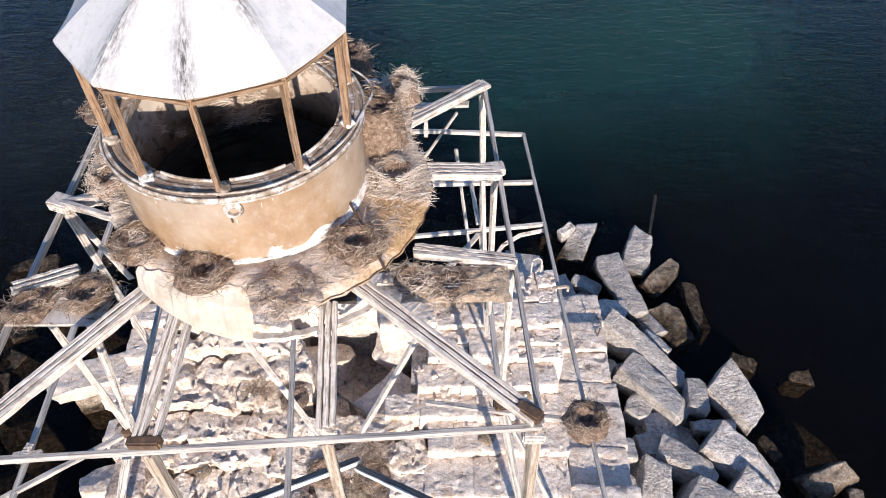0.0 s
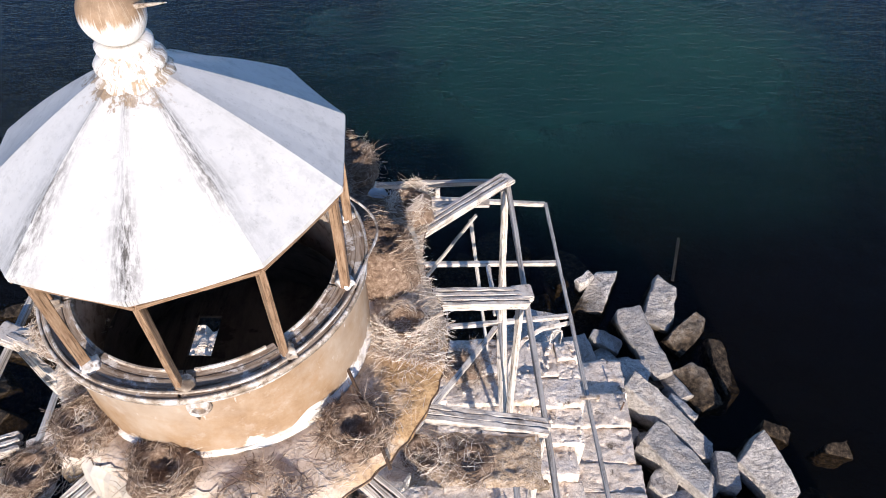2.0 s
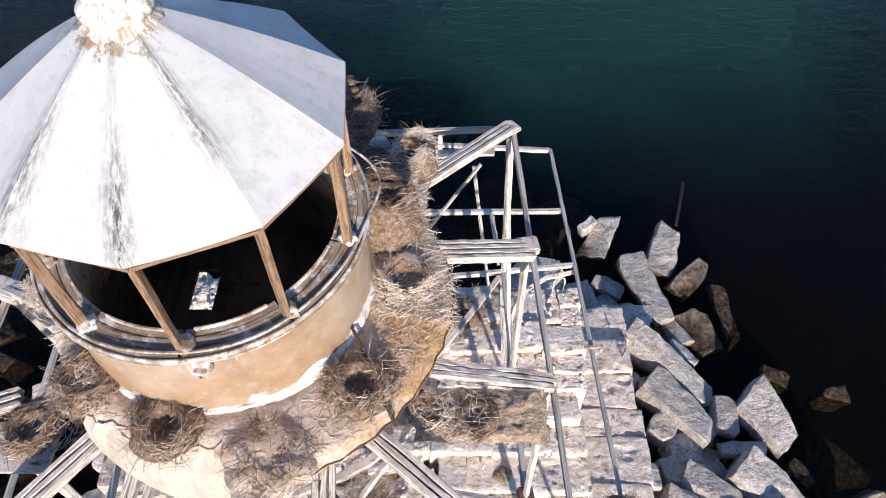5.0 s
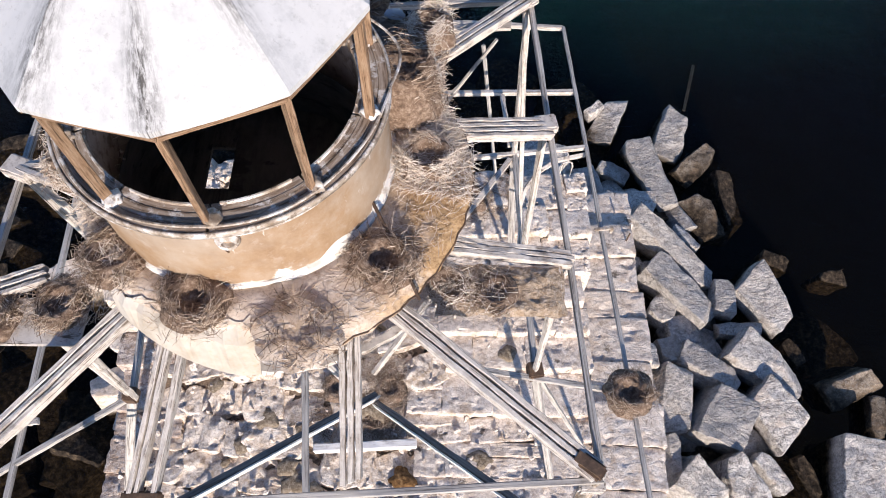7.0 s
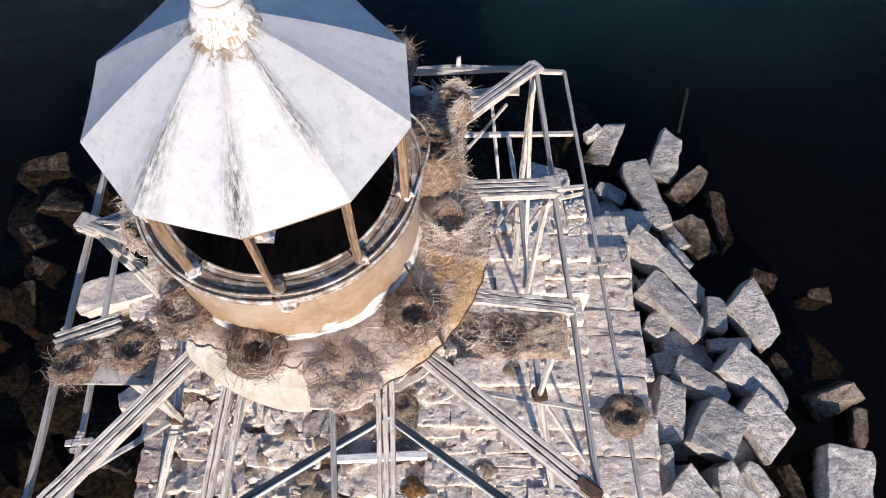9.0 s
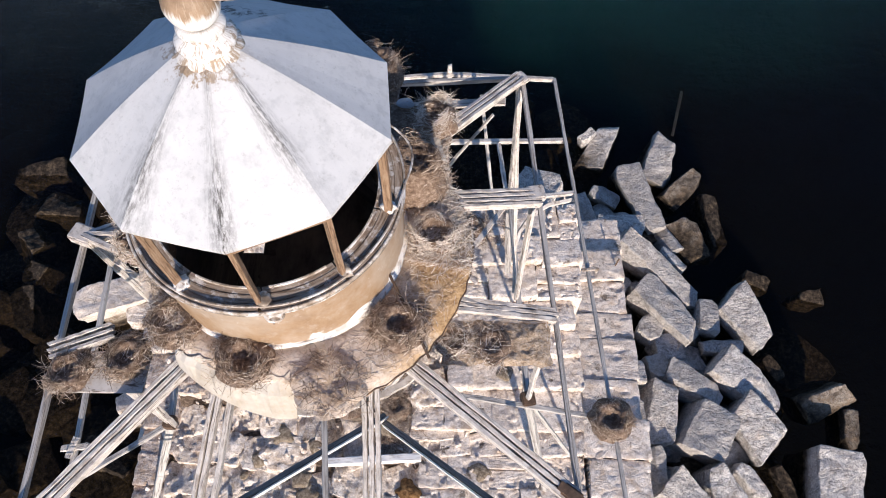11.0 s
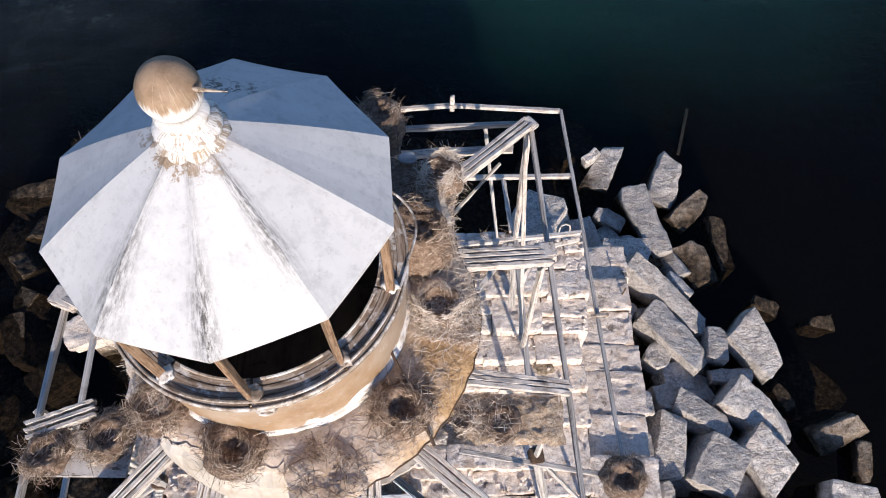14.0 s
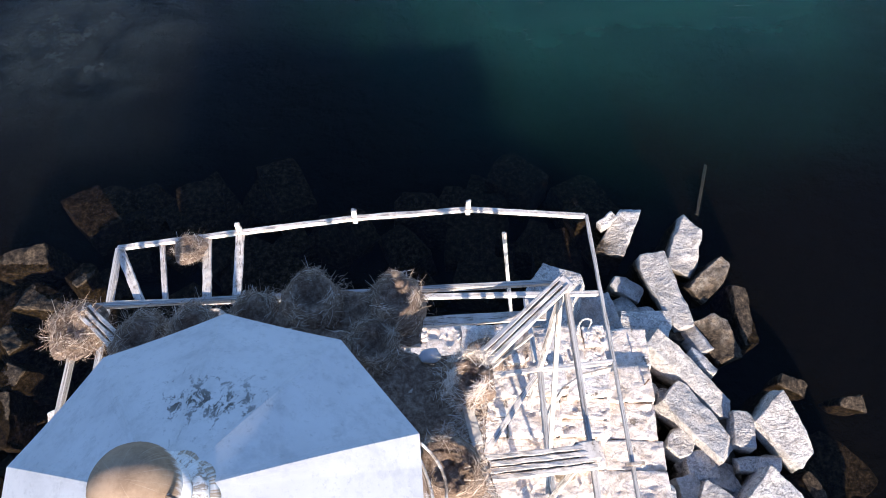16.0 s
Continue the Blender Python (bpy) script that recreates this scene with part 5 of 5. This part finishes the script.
def strawbed_material():
    n = Nodes("matted_straw")
    at = n.geo.outputs["Position"]
    c = n.ramp(n.noise(20, 7, 0.75, at), (0.32, (0.22, 0.135, 0.075)), (0.46, (0.48, 0.345, 0.23)), (0.64, (0.70, 0.565, 0.43)))
    n.bump(n.noise(30, 6, 0.7, at), 1.0, 0.03)
    return n.done(c, 0.95)


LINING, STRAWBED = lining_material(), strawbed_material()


def nest(x, y, z, r, h, seed, straw=False, count=2300, label="", flat=False):
    t = thing("bird_nest", label or ("pale straw seabird nest on the fouled deck" if straw else "brown stick seabird nest with a dark cup"), "nest", "seabird nests")
    t.location = (x, y, z)
    r, h, count = r * 0.80, max(0.085, h * 0.66), int(count * 0.44)
    low = max(0.012, h - 0.16)
    body = lathe([(0.0, low), (r * 0.26, low + 0.008), (r * 0.40, low + (h - low) * 0.45), (r * 0.52, h * 0.82), (r * 0.68, h * 0.90), (r * 0.86, h * (0.62 if h < 0.2 else 0.78)), (r * 1.0, h * (0.20 if h < 0.2 else 0.45)), (r * 1.08, -0.01)], 36, closed_profile=False)
    if flat:
        bmesh.ops.delete(body, geom=body.verts[:], context="VERTS")
        body = lathe([(0.0, 0.02), (r * 0.35, 0.03), (r * 0.7, 0.035), (r * 1.0, 0.022), (r * 1.25, -0.012)], 36, closed_profile=False)
    for v in body.verts:
        q = noise.noise(v.co * 6 + Vector((seed * 3.7, 0, 0)))
        f = noise.noise(v.co * 22 + Vector((seed * 1.7, 4, 0)))
        v.co.z += min(h, 0.2) * (0.35 * q + 0.22 * f) if v.co.z > 0.01 else 0
        v.co.x, v.co.y = v.co.x * (1 + 0.2 * q), v.co.y * (1 + 0.2 * q)
    c = part("mat" if flat else "cup", body, DECK if flat and z > 12.8 else LINING, t, "trodden mat" if flat else "dark matted nest cup", True)
    tw = new("twigs", bowl(r, h, seed, STRAW if straw else TWIG, count, 1.6 if flat else 0.6))
    tw.parent = t
    return t


nest(-0.24, -1.52, 12.86, 0.34, 0.20, 1)
nest(0.66, -1.76, 12.85, 0.36, 0.09, 2, count=1000, label="flattened scruffy nest of brown sticks", flat=True)
nest(1.34, -1.12, 12.86, 0.34, 0.20, 3)
nest(-1.02, -1.12, 12.86, 0.33, 0.20, 4)
nest(1.68, -0.02, 12.86, 0.34, 0.18, 5, True)
nest(1.68, 1.56, 12.86, 0.32, 0.40, 7, True)
nest(1.47, 0.62, 12.86, 0.40, 1.0, 8, label="tall brown stick seabird nest with ragged twigs")
nest(0.06, 2.45, 12.68, 0.38, 0.50, 9)
nest(0.94, 2.42, 12.68, 0.36, 0.60, 10)
nest(0.72, 1.92, 12.86, 0.34, 0.22, 11)
nest(-0.60, 2.35, 12.50, 0.36, 0.3, 12)
nest(-1.30, 2.25, 12.40, 0.36, 0.25, 13)
nest(-1.95, 2.20, 12.20, 0.40, 0.25, 14)
nest(-2.80, 2.42, 12.00, 0.36, 0.18, 15, False, 2000, "scruffy flattened nest of brown sticks on the frame corner", True)
nest(-3.08, 5.30, 8.66, 0.30, 0.14, 16, False, 1200, "scruffy flattened nest of brown sticks on the walkway", True)
nest(4.44, -1.06, 8.76, 0.40, 0.34, 17, count=2600)
nest(2.36, -1.04, 12.08, 0.27, 0.12, 18, count=420)
nest(1.90, -0.98, 12.08, 0.27, 0.12, 19, True, count=600)
nest(-1.77, -1.25, 12.14, 0.30, 0.18, 20)
nest(-2.38, -1.42, 12.14, 0.30, 0.16, 21)
nest(0.15, 1.08, 13.79, 0.30, 0.2, 27, True, label="pale straw nest on the lantern sill")
nest(-0.5, 0.75, 2.95, 0.42, 0.25, 22)
nest(0.65, 0.75, 2.95, 0.42, 0.25, 23)
nest(0.3, 0.1, 2.7, 0.36, 0.2, 24)
nest(2.4, 4.8, 4.55, 0.5, 0.25, 25)
nest(-1.3, 2.3, 3.6, 0.4, 0.2, 26)

nest(-1.60, 0.26, 12.86, 0.38, 0.36, 28, True, 1800)
nest(-1.56, -0.16, 12.86, 0.34, 0.30, 29, True, 1600)
nest(-1.72, 0.92, 12.86, 0.36, 0.36, 30, True, 1500)

# iron and timber oddments
joist(-2.05, 0.62, -2.72, 0.34, 44, 12.02, 11.98, 3, 0.05, 0.02)
member("tie_bar", (-2.70, 0.40, 12.05), (-1.45, 0.22, 12.35), 0.05, 0.05, TIMBER, 45, "thin white tie bar")
member("brace", (-2.74, 0.42, 11.85), (-2.15, 0.10, 10.8), 0.07, 0.07, TIMBER, 46)
member("brace", (-1.75, -1.50, 12.0), PL + Vector((0.1, -0.05, 0.1)), 0.08, 0.08, TIMBER, 77)
wmember("cross_piece", (-4.12, -1.55, 8.68), (-3.70, -1.50, 8.68), 0.10, 0.06, TIMBER, 110)
wmember("cross_piece", (-3.95, -1.70, 8.74), (-3.90, -1.38, 8.74), 0.10, 0.05, TIMBER, 111)
bent = [(4.22, 3.16, 8.58), (3.75, 3.05, 8.56), (3.42, 2.85, 8.50), (3.20, 2.55, 8.40), (3.08, 2.2, 8.2)]
part("bent_brace", tube(bent, 0.045, 5), TIMBER, walkway, "bent white strip")
for name, at, size, turn in (("bolt_plate", (3.17, -0.70, 8.64), (0.22, 0.24, 0.22), 8), ("bolt_plate", (3.14, -2.66, 12.02), (0.30, 0.14, 0.12), -36), ("bolt_plate", (-2.52, -1.12, 8.66), (0.18, 0.2, 0.2), 0), ("bolt_plate", (-0.70, -2.98, 11.99), (0.34, 0.12, 0.12), 0)):
    bm = bmesh.new()
    box(bm, size, pose(*at, 0, 0, turn), 0.02)
    part(name, bm, IRON, frame_thing, "rust-dark joint plate")
for name, at, size, turn in (("gusset", (2.98, 1.08, 12.0), (0.26, 0.22, 0.12), 10), ("gusset", (-2.74, 0.40, 12.0), (0.34, 0.24, 0.16), -20), ("gusset", (2.90, 3.06, 12.0), (0.15, 0.22, 0.07), 40), ("gusset", (3.2, -2.78, 11.75), (0.24, 0.14, 0.16), 0)):
    bm = bmesh.new()
    box(bm, size, pose(*at, 0, 0, turn), 0.02)
    part(name, bm, TIMBER, frame_thing, "white timber gusset")

# boards that carry the outer nests
for k, (x0, x1, y0, y1, z) in enumerate(((1.80, 3.02, -1.27, -0.74, 12.06), (-2.58, -1.52, -1.66, -1.18, 12.12), (-0.32, 1.20, 2.0, 2.62, 12.66))):
    bm = bmesh.new()
    box(bm, (x1 - x0, y1 - y0, 0.035), pose((x0 + x1) / 2, (y0 + y1) / 2, z), 0.008)
    tagged(part("board", bm, TIMBER if k == 1 else DECK, frame_thing), "pale bare board between joists" if k == 1 else "fouled board between joists")


def soil_mat(x0, x1, y0, y1, z, seed):
    """A lumpy mat of trodden straw and droppings with a ragged edge."""
    bm = bmesh.new()
    bmesh.ops.create_grid(bm, x_segments=56, y_segments=30, size=0.5)
    for v in bm.verts:
        x, y = x0 + (v.co.x + 0.5) * (x1 - x0), y0 + (v.co.y + 0.5) * (y1 - y0)
        edge = min(0.5 - abs(v.co.x), 0.5 - abs(v.co.y))
        p = Vector((x, y, seed))
        lump = 0.030 * noise.noise(p * 5) + 0.020 * noise.noise(p * 13) + 0.010 * noise.noise(p * 31)
        v.co = Vector((x, y, z + min(1.0, 9 * edge) * (0.035 + lump))) + Vector((0.03 * noise.noise(p * 7), 0.03 * noise.noise(p * 7 + Vector((5, 5, 5))), 0))
    return bm


part("soil_mat", soil_mat(1.78, 3.04, -1.29, -0.75, 12.07, 3.0), STRAWBED, frame_thing, "tan mat of trodden straw and droppings", True)


def soil_shade_sector(a0, a1):
    """Trodden nest soil over a sector of the deck, dark for the lantern's shadow too."""
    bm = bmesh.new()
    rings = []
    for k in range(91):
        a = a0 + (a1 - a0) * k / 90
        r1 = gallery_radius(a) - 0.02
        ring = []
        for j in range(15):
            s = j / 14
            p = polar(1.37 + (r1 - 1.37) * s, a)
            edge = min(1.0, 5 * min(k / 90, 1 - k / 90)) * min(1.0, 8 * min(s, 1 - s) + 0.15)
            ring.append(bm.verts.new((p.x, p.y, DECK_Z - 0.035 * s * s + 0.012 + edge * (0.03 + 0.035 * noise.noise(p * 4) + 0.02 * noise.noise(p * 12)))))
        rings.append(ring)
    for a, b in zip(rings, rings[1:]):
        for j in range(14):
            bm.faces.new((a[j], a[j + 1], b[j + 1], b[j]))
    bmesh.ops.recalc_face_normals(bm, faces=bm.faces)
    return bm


# this dark soil also stands in for the lantern's shadow on the north side
part("nest_soil", soil_shade_sector(27, 156), LINING, gallery, "trodden nest soil on the deck, darkened for the lantern's shadow", True)
part("nest_soil", soil_mat(-0.34, 1.22, 2.02, 2.64, 12.675, 8.0), LINING, gallery, "trodden nest soil on the outer boards, darkened for the lantern's shadow", True)


def litter(name, count, place, material, label, seed, rad=(0.0016, 0.004), size=(0.05, 0.24)):
    """Loose stalks strewn over a surface; place(rnd) gives each one's position."""
    rnd = random.Random(seed)
    verts, faces = [], []
    for k in range(count):
        c = Vector(place(rnd))
        t = rnd.uniform(0, 2 * math.pi)
        d = Vector((math.cos(t), math.sin(t), rnd.uniform(-0.02, 0.05))) * rnd.uniform(*size) / 2
        twig_into(verts, faces, c - d, c + d, rnd.uniform(*rad), Vector((rnd.uniform(-0.012, 0.012), rnd.uniform(-0.012, 0.012), 0.002)))
    return tagged(new(name, twig_mesh(name, verts, faces, material)), label, "straw", kind="stuff")


def on_deck(a0, a1, r0, r1, lift=0.05):
    def at(rnd):
        a = rnd.uniform(a0, a1)
        return polar(r0 + (min(r1, gallery_radius(a)) - r0) * rnd.random() ** 0.8, a, DECK_Z + rnd.uniform(0.005, lift))
    return at


litter("loose_straw", 2400, on_deck(-14, 38, 1.42, 2.24, 0.05), STRAW, "pale loose straw strewn over the gallery deck", 1, (0.0014, 0.0038), (0.06, 0.27))
litter("loose_straw", 420, on_deck(-62, -12, 1.45, 2.1, 0.012), STRAW, "scattered straw on the gallery deck", 2, (0.0010, 0.0024), (0.04, 0.16))
litter("loose_straw", 1500, on_deck(140, 238, 1.42, 2.0, 0.13), STRAW, "pale loose straw strewn over the gallery deck", 3, (0.0014, 0.0036), (0.06, 0.26))
litter("loose_twigs", 110, on_deck(-130, -20, 1.45, 1.9, 0.014), TWIG, "brown twigs scattered over the gallery deck", 4, (0.0008, 0.002), (0.03, 0.11))
litter("loose_straw", 620, lambda r: (1.55 + 0.95 * r.random() ** 1.4, r.uniform(-1.36, -0.76), 12.08 + r.uniform(0, 0.09)), STRAW, "straw on the board beside the gallery", 5, (0.0014, 0.0034), (0.06, 0.24))
litter("loose_straw", 240, lambda r: (r.uniform(-2.5, -1.3), r.uniform(-1.46, -1.08), 12.14 + r.uniform(0, 0.09)), STRAW, "straw on the board beside the gallery", 6, (0.0014, 0.0034), (0.06, 0.24))

litter("loose_straw", 420, lambda r: polar(r.uniform(1.10, 1.24), r.gauss(76, 13), SILL_Z + 0.06 - 0.26 * r.random() ** 1.7), STRAW, "dry straw hanging over the lantern sill", 8)
litter("loose_straw", 620, lambda r: polar(r.uniform(1.13, 1.21), r.gauss(104, 6.5), 12.76 + 0.62 * r.random() ** 1.2), STRAW, "dry straw clinging to the inside of the parapet", 9, (0.0014, 0.0034), (0.06, 0.22))
for k, (a, z) in enumerate(((160, 13.21), (147, 12.97))):
    litter("straw_tuft", 45, lambda r: polar(r.uniform(1.12, 1.20), r.gauss(a, 1.8), z + r.gauss(0, 0.035)), STRAW, "small tuft of straw inside the parapet", 60 + k, (0.0014, 0.003), (0.05, 0.16))


# ---- oddments on the pier and in the water ----
loop = tagged(new("rebar_loop", mesh_of("rebar_loop", tube([(4.55, 5.5, 4.3), (4.55, 5.5, 4.9), (4.58, 5.52, 5.0), (4.68, 5.54, 5.04), (4.78, 5.52, 5.0), (4.80, 5.5, 4.9), (4.80, 5.5, 4.3)], 0.022), TIMBER)), "white-spattered iron lifting loop set in the stone", "rebar loop")
clip = bmesh.new()
box(clip, (0.30, 0.05, 0.05), pose(0, 0, 0), 0.008)
box(clip, (0.05, 0.05, 0.14), pose(0.13, 0, -0.06), 0.008)
part("rail_clip", clip, LIP, walkway, "white clip on the side rail").matrix_world = pose(4.36, 1.61, 8.745, 0, 0, 5)
spike = tagged(new("iron_spike", mesh_of("iron_spike", tube([(6.45, 4.72, 2.5), (6.47, 4.74, 2.8), (6.5, 4.78, 3.05)], 0.02), IRON)), "rusty iron spike standing in a pier stone", "spike")
# beam whitened in its colour for the sunlit front face
timber("fallen_beam", (-0.95, -0.58, 2.80), (1.28, -0.44, 2.80), 0.18, 0.24, SUNLIT_TIMBER, "squared beam lying on the pier stones, whitened like its sunlit face", "beam", seed=120)
timber("sunken_plank", (10.65, 13.75, -0.55), (10.0, 11.7, -0.55), 0.10, 0.05, DIMMED_POLE, "grey sunken plank off the boulders", "plank", seed=121)
jug = bmesh.new()
bmesh.ops.create_icosphere(jug, subdivisions=3, radius=0.09)
for v in jug.verts:
    v.co = Vector((v.co.x * 1.25, v.co.y * 0.8, v.co.z * 0.45)) * (1 + 0.35 * noise.noise(v.co * 14) + 0.1 * noise.noise(v.co * 40))
JUG = Nodes("clear_plastic")
JUG.bsdf.inputs["Transmission Weight"].default_value = 0.4
jug_ob = new("plastic_bag", mesh_of("plastic_bag", jug, JUG.done(JUG.ramp(JUG.noise(9, 5, 0.6), (0.3, (0.46, 0.50, 0.53)), (0.7, (0.72, 0.75, 0.78))), 0.4), True))
jug_ob.matrix_world = pose(1.31, 1.82, 12.90, 0, 4, 12)
tagged(jug_ob, "crumpled clear plastic bag lying on the gallery deck", "plastic bag")


# rust-brown scour pot and mossy hollows on the pier top
def crust_patch(name, x, y, z, r, h, seed, material, label):
    bm = lathe([(0.0, h), (r * 0.4, h * 0.9), (r * 0.8, h * 0.5), (r, -0.03)], 24, closed_profile=False)
    for v in bm.verts:
        q = noise.noise(v.co * 5 + Vector((seed * 2.3, 0, 0)))
        v.co.x, v.co.y, v.co.z = v.co.x * (1 + 0.75 * q), v.co.y * (1 + 0.6 * q), v.co.z + 0.3 * h * noise.noise(v.co * 14)
    ob = new(name, mesh_of(name, bm, material, True))
    ob.location = (x, y, z)
    return tagged(ob, label, "moss" if "moss" in name else "rust")


def crust_material(name, dark, mid, light):
    n = Nodes(name)
    at = n.geo.outputs["Position"]
    c = n.ramp(n.noise(14, 7, 0.75, at), (0.35, dark), (0.5, mid), (0.68, light))
    n.bump(n.noise(26, 6, 0.7, at), 0.9, 0.03)
    return n.done(c, 0.95)


MOSS = crust_material("dry_moss", (0.10, 0.072, 0.045), (0.27, 0.205, 0.14), (0.50, 0.42, 0.32))
SOIL = crust_material("joint_soil", (0.055, 0.038, 0.027), (0.14, 0.10, 0.072), (0.32, 0.25, 0.19))
RUST = crust_material("rust_crust", (0.06, 0.03, 0.012), (0.17, 0.085, 0.03), (0.34, 0.20, 0.09))
bed = bmesh.new()
bmesh.ops.create_grid(bed, x_segments=90, y_segments=90, size=0.5)
for v in bed.verts:
    x, y = -1.65 + 6.1 * v.co.x, -1.35 + 6.3 * v.co.y
    v.co = Vector((x, y, pier_height(x, y) - 0.24 + 0.08 * noise.noise(Vector((x, y, 4)) * 1.7) + 0.03 * noise.noise(Vector((x, y, 2)) * 7)))
part("joint_soil", bed, SOIL, pier, "dark soil between the broken slabs", True)
crust_patch("rust_mound", 0.95, -1.17, 2.62, 0.26, 0.12, 1, RUST, "rust-brown mound of corroded iron on the stones")
for k, (x, y, r) in enumerate(((2.7, -0.75, 0.24), (-2.05, 0.1, 0.26), (-1.25, -0.2, 0.2), (-2.6, -0.5, 0.18), (3.3, 1.5, 0.22), (0.2, 0.55, 0.5), (4.1, 2.4, 0.24))):
    crust_patch("moss_patch", x, y, pier_height(x, y) + 0.02, r, 0.035, 3 + k, MOSS, "dry brown moss growing on the pier stones")
moss = random.Random(21)
for k in range(9):
    x, y, r = moss.uniform(-4.2, 1.4), moss.uniform(-1.7, 1.9), moss.uniform(0.10, 0.24)
    crust_patch("moss_patch", x, y, pier_height(x, y) + 0.012, r, 0.02, 30 + k, MOSS, "thin brown moss in a hollow of the pier stones")
timber("loose_strip", (1.62, 1.48, 12.90), (1.77, 0.94, 12.89), 0.11, 0.03, BROWN_WOOD, "tan strip of wood lying on the gallery deck", "plank", seed=140).data.materials[0] = PLATE


# heaps of fallen nest sticks on the pier
def heap(cx, cy, rx, ry, high):
    def at(rnd):
        x, y = max(-2.2, min(2.2, rnd.gauss(0, 0.7))), max(-2.2, min(2.2, rnd.gauss(0, 0.7)))
        return (cx + rx * x, cy + ry * y, pier_height(cx + rx * x, cy + ry * y) + 0.02 + high * rnd.random() * max(0.1, 1 - 0.4 * math.hypot(x, y)))
    return at


for k, (x, y, rx, ry, high, count) in enumerate(((0.45, 0.75, 0.5, 0.75, 0.16, 1500), (0.55, -0.15, 0.35, 0.3, 0.10, 420), (-2.1, 2.5, 0.45, 0.3, 0.12, 520), (2.6, 4.8, 0.4, 0.4, 0.12, 420), (3.1, 5.0, 0.35, 0.4, 0.10, 420), (-0.85, -0.05, 0.28, 0.28, 0.08, 260))):
    litter("brush_heap", count, heap(x, y, rx, ry, high), TWIG, "heap of fallen brown nest sticks on the pier stones", 40 + k, (0.002, 0.0048), (0.10, 0.38))
